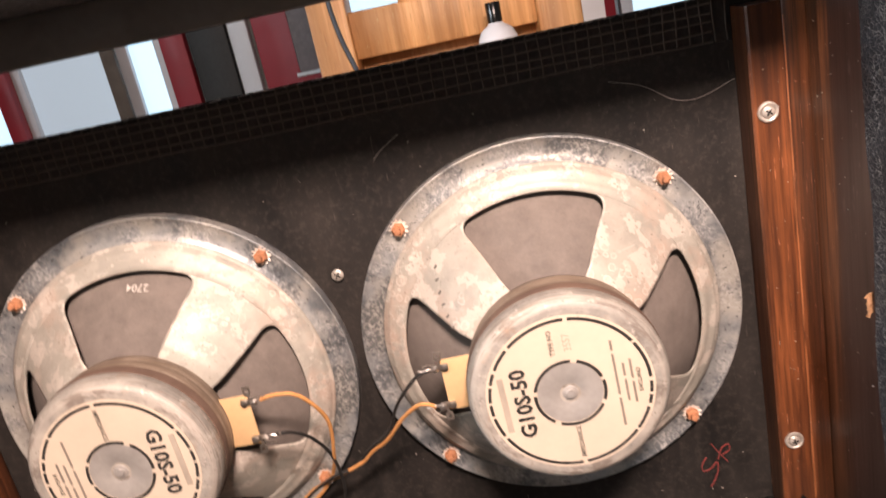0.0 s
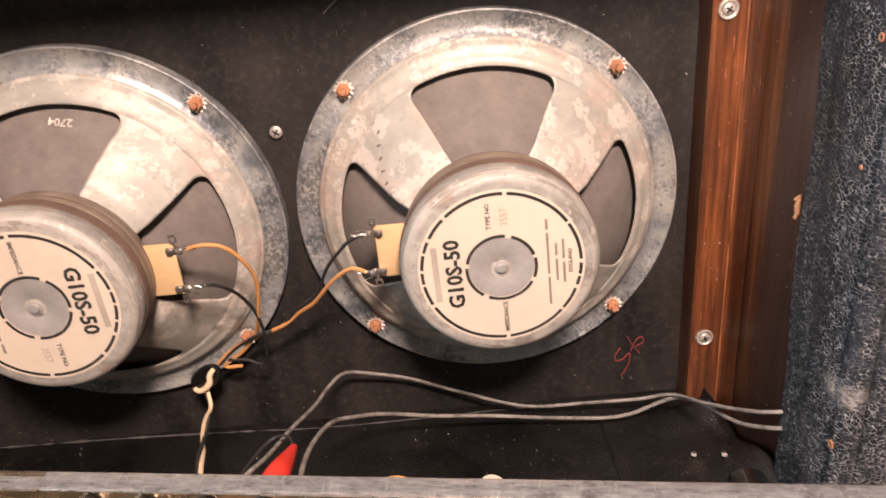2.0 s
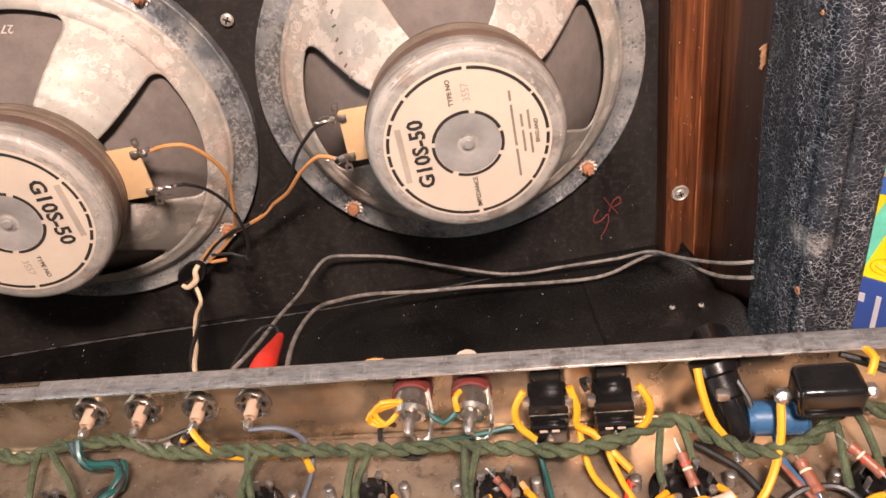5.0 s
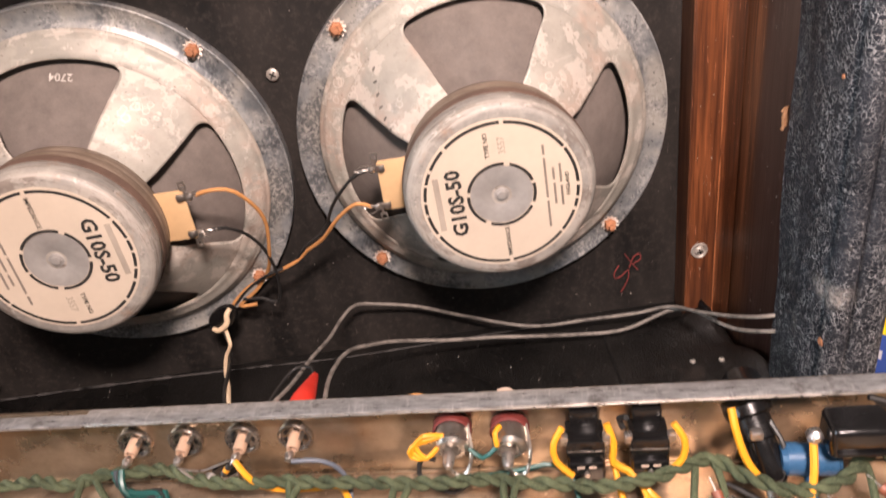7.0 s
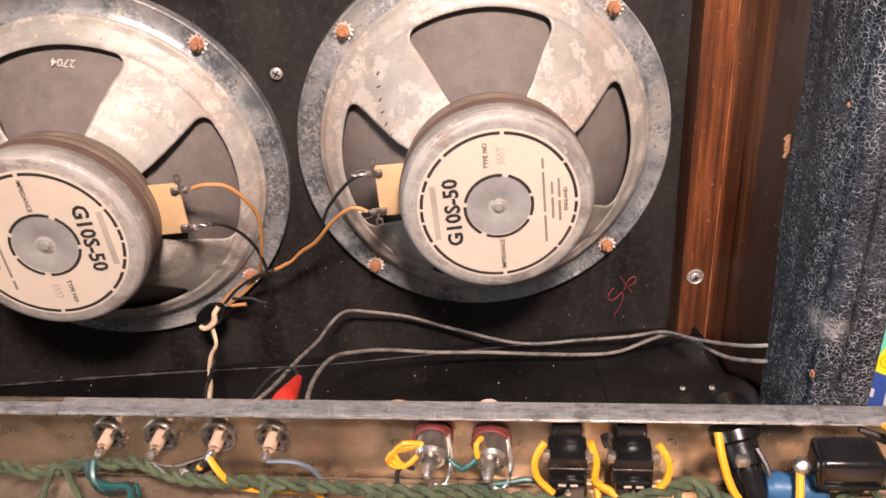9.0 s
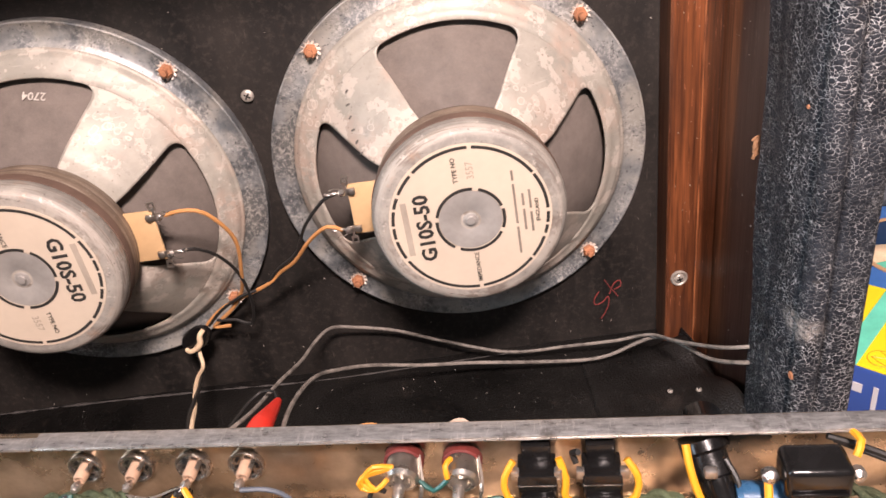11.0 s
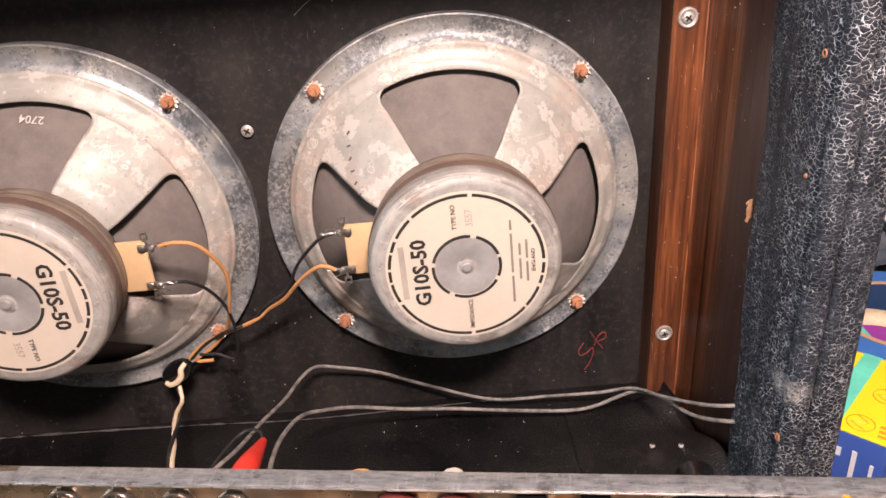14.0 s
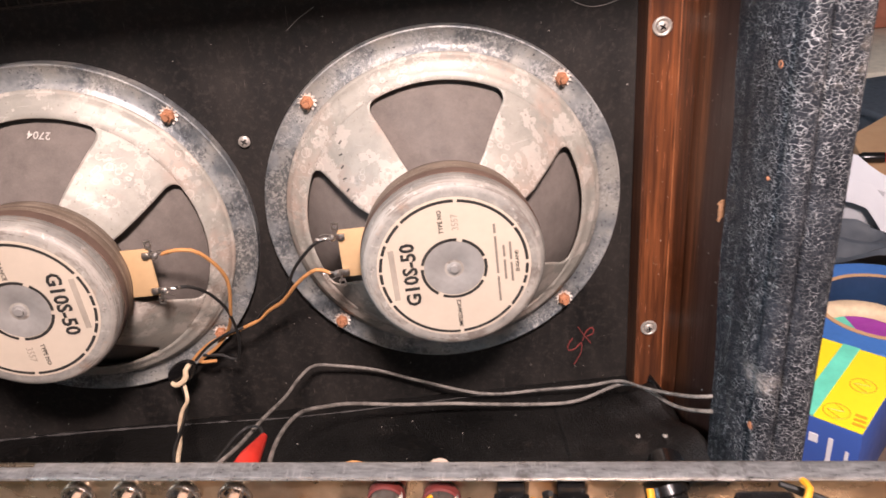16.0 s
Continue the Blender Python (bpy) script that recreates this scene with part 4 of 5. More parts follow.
part("black_lead", strand(down, 0.0013, 0.13, 3.5, 0.0012), BLACKWIRE, pair, "black insulated wire")

grey = thing("grey_cable", "dusty grey twin cable lying along the cabinet floor", "cable")
part("wire", tube([(0.170, -0.128, 0.158), (0.150, -0.128, 0.1575), (0.139, -0.110, 0.146), (0.128, -0.074, 0.126), (0.118, -0.042, 0.110), (0.096, -0.032, 0.101), (0.062, -0.026, 0.097), (0.018, -0.021, 0.095), (-0.030, -0.014, 0.108), (-0.063, -0.012, 0.121), (-0.090, -0.016, 0.131), (-0.108, -0.022, 0.1375), (-0.117, -0.040, 0.140), (-0.122, -0.070, 0.147), (-0.128, -0.110, 0.162), (-0.133, -0.150, 0.176), (-0.141, -0.200, 0.195), (-0.150, -0.225, 0.185)], 0.0012), GREYWIRE, grey)
part("wire", tube([(0.171, -0.130, 0.147), (0.150, -0.130, 0.1475), (0.139, -0.102, 0.131), (0.129, -0.066, 0.120), (0.121, -0.042, 0.107), (0.108, -0.040, 0.102), (0.090, -0.040, 0.095), (0.070, -0.040, 0.0935), (0.030, -0.040, 0.098), (-0.009, -0.041, 0.1045), (-0.045, -0.046, 0.112), (-0.078, -0.060, 0.128), (-0.096, -0.080, 0.143), (-0.107, -0.104, 0.158), (-0.1105, -0.150, 0.178), (-0.1075, -0.196, 0.194), (-0.106, -0.222, 0.188)], 0.0013), GREYWIRE, grey)
clip = thing("test_clip", "red rubber insulated test clip on a thin black lead", "test clip")
bm = bmesh.new()
add_tube(bm, spline([(-0.119, -0.150, 0.1795), (-0.1185, -0.165, 0.186), (-0.1180, -0.188, 0.196), (-0.1190, -0.204, 0.2005), (-0.1200, -0.216, 0.2025)], 0.002), lambda t: 0.0022 + 0.0040 * min(1, 1.6 * t), 14)
part("sleeve", bm, REDCLIP, clip, "red rubber sleeve")
part("lead", tube([(-0.1195, -0.150, 0.180), (-0.122, -0.142, 0.180), (-0.131, -0.138, 0.178), (-0.140, -0.150, 0.176), (-0.148, -0.185, 0.178), (-0.152, -0.220, 0.170)], 0.0009, 6), BLACKWIRE, clip, "thin black lead")

# ---- amplifier chassis ----
CH = pose(-0.05, -0.237, 0, 0, 0, -8.3)
ch = thing("amplifier_chassis", "open steel amplifier chassis full of hand-wired parts standing behind the cabinet", "amplifier chassis", CH)
ZC, ZL = 0.1835, 0.2285
XA, XB = -0.30, 0.31
bm = box((XA, -0.0015 + 0.0015, ZC), (XB, 0.0015, ZL))
part("front_wall", bm, SHEET, ch, "tinned steel wall of the chassis", False)
part("chassis_floor", box((XA, -0.215, ZC - 0.0015), (XB, 0.0015, ZC - 0.0001)), GRIMY_DIM, ch, "stained tinned steel floor of the chassis", False)
part("rear_wall", box((XA, -0.2165, ZC), (XB, -0.215, ZL)), SHEET, ch, "", False)
for x in (XA, XB - 0.0015):
    part("end_wall", box((x, -0.215, ZC), (x + 0.0015, 0, ZL)), SHEET, ch, "", False)
lip = box((-0.160, -0.0082, ZL - 0.0016), (XB, 0.0014, ZL + 0.0002), 0.0006)
part("folded_lip", lip, LIPSTEEL, ch, "scuffed dull zinc folded lip")
part("folded_lip", box((XA, -0.0080, ZL - 0.0026), (-0.1605, -0.0004, ZL - 0.0008), 0.0005), LIPSTEEL, ch, "scuffed dull zinc folded lip")
# Uneven bright bead stands in for highlight dashes on the rolled lip edge.
bm = bmesh.new()
add_tube(bm, [Vector((-0.158 + 0.0078 * k, -0.0083, ZL - 0.0013)) for k in range(60)], lambda t: 0.00045 + 0.0003 * noise.noise((t * 55, 3.5, 0.0)), 6)
part("lip_edge", bm, STEEL, ch, "bright steel bead for the highlight along the lip edge")
part("corner_fillet", box((XA + 0.002, -0.0022, ZC), (XB - 0.002, 0.0, ZC + 0.0018), 0.0008), SHEET, ch, "bent corner of the steel sheet")
# transformers under the chassis carry it on the bench
for x, w in ((-0.20, 0.05), (0.18, 0.06)):
    part("transformer", box((x - w, -0.17, BZ), (x + w, -0.05, ZC - 0.0015), 0.006), BLACKPLASTIC, ch, "black transformer under the chassis")


def jack(x, z):
    """An input jack seen from inside: nickel cup with slots, tan barrel and soldered tip."""
    j = part("jack_socket", lathe([(0.0, 0.0), (0.0030, 0.0), (0.0030, 0.0075), (0.0026, 0.0086), (0.0018, 0.0086), (0.0015, 0.0060), (0.0, 0.0060)], 20, pose(x, 0, z) @ pose(0, 0, 0, 6, 0, 0)), JACKTAN, ch, "nickel jack socket with a tan barrel")
    part("cup", lathe([(0.0082, 0.0001), (0.0084, 0.0022), (0.0079, 0.0030), (0.0070, 0.0030), (0.0066, 0.0016), (0.0030, 0.0014)], 28, pose(x, 0, z)), NICKEL, j)
    for a in (20, 95, 170, 250, 310):
        part("slot", box((-0.0014, -0.0019, 0.0040), (0.0014, -0.0013, 0.0056), 0.0002, pose(x, 0, z, 0, a, 0)), BLACKPLASTIC, j, "", False)
    for a in (55, 215):
        part("tag", box((-0.0010, -0.0065, 0.0044), (0.0010, -0.0016, 0.0052), 0.0002, pose(x, 0, z, 0, a, 0)), STEEL, j, "", False)
    part("tip_solder", lathe([(0, 0.0065), (0.0019, 0.0085), (0.0023, 0.0110), (0.0014, 0.0135), (0, 0.0140)], 12, pose(x - 0.0016, 0.001, z - 0.0036)), SOLDER, j)


for x in (-0.1430, -0.1180, -0.0905, -0.0655):
    jack(x, 0.2095)
part("bus_wire", tube([(-0.118, -0.015, 0.206), (-0.108, -0.014, 0.203), (-0.098, -0.013, 0.206), (-0.092, -0.013, 0.2085)], 0.0005, 6, 0.002), SOLDER, ch)
part("bus_wire", tube([(-0.116, -0.016, 0.206), (-0.106, -0.018, 0.198), (-0.098, -0.016, 0.199), (-0.094, -0.010, 0.196)], 0.0006, 6, 0.002), SOLDER, ch)
part("solder_blob", lathe([(0, 0), (0.003, 0.001), (0.002, 0.004), (0, 0.0045)], 10, pose(-0.104, -0.014, 0.2)), SOLDER, ch)
part("disc_capacitor", lathe([(0, -0.001), (0.006, -0.001), (0.007, 0), (0.006, 0.001), (0, 0.001)], 18, pose(-0.099, -0.008, 0.198, 20, 0, 25)), BLACKPLASTIC, ch)


def wire(pts, mat, r=0.0012, name="wire", label=""):
    return part(name, tube(pts, r, 7, 0.003), mat, ch, label)


wire([(-0.0905, -0.014, 0.2080), (-0.085, -0.019, 0.205), (-0.080, -0.019, 0.198), (-0.070, -0.017, 0.193), (-0.056, -0.015, 0.191), (-0.046, -0.014, 0.190), (-0.040, -0.022, 0.188)], YELLOW, 0.0015, "yellow_wire")
wire([(-0.0650, -0.014, 0.2070), (-0.054, -0.012, 0.205), (-0.046, -0.011, 0.199), (-0.042, -0.013, 0.190), (-0.041, -0.022, 0.1855), (-0.043, -0.048, 0.1855), (-0.045, -0.09, 0.1855)], BLUEGREY, 0.0011, "grey_wire")


def socket_jack(x, z):
    """A screw-in metal socket with a red fibre collar and a side spring."""
    b = part("speaker_socket", lathe([(0.0, 0.0), (0.0075, 0.0), (0.0075, 0.0125), (0.0060, 0.0140), (0.0045, 0.0140), (0.0042, 0.0090), (0.0, 0.0090)], 24, pose(x, 0, z) @ pose(0, 0, 0, 6, 0, 0)), STEEL, ch, "nickel speaker socket")
    part("fibre_collar", lathe([(0.0086, 0.001), (0.0086, 0.0050), (0.0076, 0.0056)], 24, pose(x, 0, z)), REDFIBRE, b, "dark red fibre collar")
    part("spring", tube([(x + 0.007, -0.004, z + 0.004), (x + 0.0085, -0.013, z - 0.004), (x + 0.006, -0.017, z - 0.012), (x + 0.001, -0.0165, z - 0.013), (x - 0.003, -0.0160, z - 0.006)], 0.0009, 6, 0.002), STEEL, b)
    part("tip", lathe([(0, 0.013), (0.0026, 0.0145), (0.0024, 0.0190), (0.0012, 0.0215), (0, 0.0218)], 12, pose(x - 0.001, 0, z - 0.004)), SOLDER, b)
    return b


socket_jack(0.0065, 0.2115)
socket_jack(0.0315, 0.2105)
for dx in (0, 0.0035, 0.006):
    wire([(0.003 + 0.2 * dx, -0.012, 0.217), (-0.004 - dx, -0.014, 0.219 - dx), (-0.0085 - dx * 0.4, -0.014, 0.213 - dx), (-0.004, -0.016, 0.208), (0.001, -0.014, 0.212)], YELLOW, 0.0011, "yellow_wire")
wire([(0.028, -0.009, 0.218), (0.026, -0.013, 0.218), (0.0265, -0.015, 0.213)], YELLOW, 0.0012, "yellow_wire")
wire([(0.014, -0.012, 0.209), (0.020, -0.015, 0.206), (0.026, -0.014, 0.211)], TEAL, 0.0011, "teal_wire")
wire([(-0.001, -0.014, 0.205), (-0.007, -0.012, 0.204), (-0.009, -0.014, 0.197), (-0.004, -0.018, 0.193), (0.006, -0.019, 0.190), (0.012, -0.016, 0.192)], BLACKWIRE, 0.0011, "black_wire")
wire([(0.012, -0.014, 0.194), (0.024, -0.016, 0.197), (0.038, -0.015, 0.199), (0.048, -0.014, 0.200), (0.056, -0.018, 0.197), (0.059, -0.026, 0.191), (0.062, -0.040, 0.187), (0.064, -0.055, 0.184)], TEAL, 0.0011, "teal_wire")
wire([(0.014, -0.012, 0.192), (0.026, -0.014, 0.195), (0.040, -0.013, 0.197), (0.050, -0.012, 0.197), (0.058, -0.020, 0.193), (0.060, -0.034, 0.187), (0.063, -0.058, 0.184)], BLACKWIRE, 0.0012, "black_wire")


def rocker(x):
    """The black body of a toggle switch with two lugs."""
    b = part("switch_body", box((x - 0.0078, -0.0170, 0.1930), (x + 0.0078, -0.0035, 0.2150), 0.0008), BLACKPLASTIC, ch, "glossy black switch body")
    # Black block stands for the body's dark reflection on the steel wall.
    part("collar", box((x - 0.0060, -0.0075, 0.2060), (x + 0.0060, 0.0, 0.2225), 0.0010), BLACKPLASTIC, b)
    part("ridge", box((x - 0.0072, -0.0195, 0.1950), (x + 0.0072, -0.0165, 0.2050), 0.0010), BLACKPLASTIC, b)
    for s in (-1, 1):
        part("lug", box((x + s * 0.0086 - 0.0016, -0.0165, 0.2125), (x + s * 0.0086 + 0.0016, -0.0130, 0.2168), 0.0005), SOLDER, b)
        part("mark", box((x + s * 0.0024 - 0.0015, -0.0200, 0.2028), (x + s * 0.0024 + 0.0015, -0.0194, 0.2036)), WHITECERAMIC, b, "", False)
    part("seam", box((x - 0.0080, -0.0173, 0.2095), (x + 0.0080, -0.0035, 0.2101), 0.0002), NICKEL, b, "", False)
    part("screw", lathe([(0.0012, 0), (0.0012, 0.0012), (0, 0.0014)], 10, pose(x, -0.0195, 0.1995)), STEEL, b)


rocker(0.0630)
rocker(0.0890)
for x in (0.054, 0.0985):
    s = 1 if x < 0.07 else -1
    wire([(x, -0.013, 0.2200), (x - s * 0.004, -0.016, 0.2140), (x - s * 0.0035, -0.018, 0.2060), (x + s * 0.003, -0.020, 0.1990)], YELLOW, 0.0015, "yellow_wire")
wire([(0.072, -0.012, 0.2200), (0.0745, -0.015, 0.2120), (0.0740, -0.017, 0.2030), (0.080, -0.018, 0.1990), (0.086, -0.022, 0.1930)], YELLOW, 0.0016, "yellow_wire")
wire([(0.0735, -0.013, 0.1980), (0.080, -0.016, 0.1965), (0.087, -0.020, 0.1900), (0.094, -0.028, 0.1870)], YELLOW, 0.0016, "yellow_wire")
wire([(0.0800, -0.012, 0.2230), (0.0775, -0.008, 0.2190), (0.0790, -0.010, 0.2150)], BLACKWIRE, 0.0013, "black_wire")

fuse = part("fuse_holder", lathe([(0.0, 0.0), (0.0098, 0.0), (0.0098, 0.0040), (0.0078, 0.0052), (0.0074, 0.0140), (0.0062, 0.0150), (0.0058, 0.0300), (0.0035, 0.0330), (0.0, 0.0335)], 24, pose(0.1300, 0, 0.2160) @ pose(0, 0, 0, 42, 0, 20)), BLACKPLASTIC, ch, "glossy black fuse holder")
part("fuse_cap", lathe([(0.0096, -0.0018), (0.0098, -0.0060), (0.0090, -0.0075), (0.0084, -0.0150), (0.0072, -0.0165), (0.0, -0.0166)], 24, pose(0.1320, 0.0, 0.2155)), BLACKPLASTIC, fuse, "black screw cap outside the chassis wall")
part("lug", box((0.1275, -0.0190, 0.2140), (0.1325, -0.0150, 0.2180), 0.0008), SOLDER, fuse)
part("lug", lathe([(0, 0), (0.0022, 0.001), (0.0018, 0.006), (0, 0.007)], 10, pose(0.1352, -0.025, 0.1955, 50, 0, 0)), SOLDER, fuse)
wire([(0.1215, -0.010, 0.2240), (0.1225, -0.016, 0.2170), (0.1260, -0.021, 0.2060), (0.1330, -0.025, 0.1960)], YELLOW, 0.0016, "yellow_wire")
wire([(0.1370, -0.010, 0.2160), (0.1410, -0.017, 0.2090), (0.1400, -0.023, 0.2000), (0.1360, -0.026, 0.1950)], BLACKWIRE, 0.0011, "black_wire")

cap_a = part("black_capacitor", box((0.1545, -0.0280, 0.2112), (0.1785, -0.0120, 0.2262), 0.0028, None, 4), BLACKPLASTIC, ch, "glossy black moulded capacitor block")
part("rib", box((0.1565, -0.0296, 0.2150), (0.1765, -0.0280, 0.2162), 0.0005), BLACKPLASTIC, cap_a)
part("sleeve_edge", box((0.1580, -0.0150, 0.2248), (0.1750, -0.0142, 0.2256), 0.0003), WHITECERAMIC, cap_a)
for x in (0.1505, 0.1815):
    part("terminal", lathe([(0, 0), (0.0030, 0.001), (0.0032, 0.004), (0.0015, 0.006), (0, 0.0062)], 12, pose(x, -0.018, 0.2180)), SOLDER, cap_a)
bm = tube([(0.1400, -0.018, 0.2030), (0.1415, -0.018, 0.2030), (0.1600, -0.018, 0.2020), (0.1625, -0.018, 0.2020)], lambda t: 0.0068 if 0.05 < t < 0.95 else 0.0050, 20, 0.001)
part("blue_capacitor", bm, BLUECAP, ch, "blue sleeved capacitor")
wire([(0.1500, -0.021, 0.2170), (0.1490, -0.029, 0.2060), (0.1460, -0.036, 0.1960), (0.1400, -0.044, 0.1890), (0.1300, -0.052, 0.1870), (0.112, -0.060, 0.1860)], YELLOW, 0.0016, "yellow_wire")
wire([(0.1815, -0.018, 0.2240), (0.1840, -0.014, 0.2280), (0.1830, -0.008, 0.2270)], YELLOW, 0.0015, "yellow_wire")
wire([(0.1750, -0.006, 0.2230), (0.1880, -0.008, 0.2190), (0.205, -0.012, 0.2130)], BLACKWIRE, 0.0013, "black_wire")
wire([(0.1780, -0.006, 0.2210), (0.1900, -0.008, 0.2160), (0.207, -0.012, 0.2100)], BLACKWIRE, 0.0013, "black_wire")

# green cloth-covered heater wiring, twisted along the sockets
GZ = 0.2005
run = [(-0.215, -0.013, GZ - 0.004), (-0.1887, -0.0148, GZ), (-0.172, -0.017, GZ - 0.001), (-0.153, -0.0118, GZ), (-0.1272, -0.0100, GZ), (-0.108, -0.017, GZ), (-0.0941, -0.0200, GZ), (-0.0658, -0.0195, GZ), (-0.0347, -0.0214, GZ), (0.0002, -0.0230, GZ), (0.0241, -0.0219, GZ), (0.043, -0.0244, GZ), (0.0705, -0.0274, GZ), (0.0864, -0.0250, GZ), (0.1052, -0.0180, GZ + 0.001), (0.1158, -0.0155, GZ + 0.001), (0.1278, -0.0250, GZ), (0.1409, -0.0330, GZ), (0.1610, -0.0280, GZ + 0.001), (0.1785, -0.0140, GZ + 0.003), (0.1951, -0.0175, GZ), (0.225, -0.022, GZ - 0.003)]
for ph in (0.0, 3.14):
    part("heater_wire", strand(run, 0.0016, 0.017, ph, lambda t, ph=ph: 0.00165 + 0.0005 * noise.noise((t * 85, ph, 0.0)), 8, 0.0010), GREEN, ch, "green cloth-covered twisted wire")
for x, y, ex, ey in ((-0.166, -0.0155, -0.163, -0.036), (-0.160, -0.0150, -0.146, -0.030), (-0.066, -0.0195, -0.062, -0.036), (-0.060, -0.0195, -0.066, -0.036), (-0.018, -0.022, -0.020, -0.040), (-0.011, -0.022, -0.017, -0.038), (0.028, -0.022, 0.029, -0.042), (0.034, -0.022, 0.030, -0.040), (0.107, -0.017, 0.104, -0.032), (0.114, -0.0155, 0.117, -0.022), (0.172, -0.020, 0.171, -0.036), (0.181, -0.015, 0.184, -0.030)):
    wire([(x, y, GZ), (x * 0.6 + ex * 0.4, y * 0.6 + ey * 0.4, GZ - 0.001), (ex, ey, GZ - 0.006), (ex + 0.001, ey - 0.005, ZC + 0.005)], GREEN, 0.0016, "heater_tail", "green cloth-covered wire")


def valve_socket(x, y, r=0.0115):
    """A valve base on the chassis floor with its ring of soldered tags."""
    b = part("valve_base", lathe([(r, 0.0), (r, 0.0018), (r * 0.82, 0.0034), (r * 0.45, 0.0036), (r * 0.35, 0.0018), (0, 0.0018)], 28, pose(x, y, ZC, -90, 0, 0)), BLACKPLASTIC, ch, "black valve socket")
    for k in range(8):
        w = 2 * math.pi * (k + 0.3) / 8
        m = pose(x + 0.72 * r * math.cos(w), y + 0.72 * r * math.sin(w), ZC + 0.003, 10 * math.sin(w), 10 * math.cos(w), math.degrees(w))
        part("tag", box((-0.0004, -0.0011, 0), (0.0004, 0.0011, 0.0062), 0.0002, m), STEEL, b, "", False)
        if k % 2:
            part("solder_blob", lathe([(0, 0), (0.0018, 0.001), (0.0015, 0.003), (0, 0.0034)], 8, m @ pose(0, 0, 0.004, -90, 0, 0)), SOLDER, b)
    for s in (-1, 1):
        part("spring_screw", lathe([(0.0018, 0), (0.0024, 0.001), (0.0018, 0.002), (0.0024, 0.003), (0.0018, 0.004), (0.0024, 0.005), (0.0018, 0.006), (0.0022, 0.007), (0, 0.0082)], 10, pose(x + s * (r + 0.0045), y + 0.003, ZC, -90, 0, 0)), STEEL, b)


for x, y in ((-0.1595, -0.038), (-0.0610, -0.038), (-0.0140, -0.036), (0.0400, -0.036), (0.1130, -0.037), (0.1870, -0.038)):
    valve_socket(x, y, 0.0115 if x < 0.1 else 0.0135)
    rnd = random.Random(int(1000 * (x + 1)))
    for k in range(4):
        a = rnd.uniform(-0.008, 0.010)
        wire([(x + a, y - 0.004 - 0.002 * k, ZC + 0.006), (x + a - 0.005, y - 0.010, ZC + 0.0085), (x + a - 0.012 - 0.004 * k, y - 0.018, ZC + 0.006), (x - 0.028 - 0.008 * k + 2 * a, y - 0.028 - 0.004 * k, ZC + 0.0018), (x - 0.045 + 3 * a, y - 0.050, ZC + 0.0015)], YELLOW, 0.0015, "yellow_wire")
    wire([(x + 0.012, y - 0.002, ZC + 0.006), (x + 0.016, y - 0.008, ZC + 0.0075), (x + 0.013, y - 0.014, ZC + 0.004), (x + 0.002, y - 0.018, ZC + 0.003), (x - 0.012, y - 0.022, ZC + 0.0016)], YELLOW, 0.0015, "yellow_wire")


def resistor(p, q, r, mat, bands):
    """A resistor body between two bare leads."""
    p, q = Vector(p), Vector(q)
    d = (q - p).normalized()
    b = part("resistor", tube([p, p + (q - p) * 0.1, p + (q - p) * 0.9, q], lambda t: r * (0.72 if t < 0.04 or t > 0.96 else 1.0 if t < 0.2 or t > 0.8 else 0.88), 14, 0.0008), mat, ch)
    part("lead", add_tube(bmesh.new(), [p - d * 0.006, p, q, q + d * 0.006], 0.0004, 6), SOLDER, b)
    for k, bm_mat in enumerate(bands):
        a = p + (q - p) * (0.3 + 0.15 * k)
        part("band", add_tube(bmesh.new(), [a, a + d * 0.0008], r * 0.93, 14), bm_mat, b)


resistor((0.1125, -0.030, 0.199), (0.1160, -0.041, 0.193), 0.0022, BROWN, (REDCLIP, CREAM))
resistor((0.1130, -0.050, 0.190), (0.1290, -0.045, 0.191), 0.0028, WHITECERAMIC, (BROWN, BLUECAP))
resistor((0.1740, -0.030, 0.199), (0.1830, -0.040, 0.194), 0.0023, BROWN, (CREAM, REDCLIP))
resistor((0.1820, -0.048, 0.190), (0.1980, -0.045, 0.191), 0.0029, WHITECERAMIC, (BROWN,))
resistor((0.0400, -0.033, 0.192), (0.0460, -0.040, 0.190), 0.0017, BROWN, (BLACKWIRE,))
resistor((0.1560, -0.032, 0.194), (0.1600, -0.044, 0.190), 0.0026, BROWN, (CREAM,))
resistor((-0.0975, -0.0150, 0.2015), (-0.0935, -0.0135, 0.2060), 0.0017, BLACKWIRE, (YELLOW, YELLOW))
for k, (mat, r) in enumerate(((TEAL, 0.0019), (BLACKWIRE, 0.0018), (BLACKWIRE, 0.0016), (TEAL, 0.0015))):
    a, c = 0.0012 * k, 0.0016 * math.sin(2.3 * k)
    wire([(-0.151 + a, -0.012, 0.2030), (-0.149 + a, -0.0150 - a, 0.1970 + c), (-0.141 + c, -0.0185, 0.1945 - a), (-0.130 + a, -0.0190 + c, 0.1945), (-0.1262 + c, -0.0245 - a, 0.1930 - a), (-0.1300 + 2 * c, -0.034, 0.1895 + a), (-0.1370 - a, -0.049 + c, 0.1865), (-0.1430 + 2 * c, -0.067, 0.1858)], mat, r, "bundled_wire")
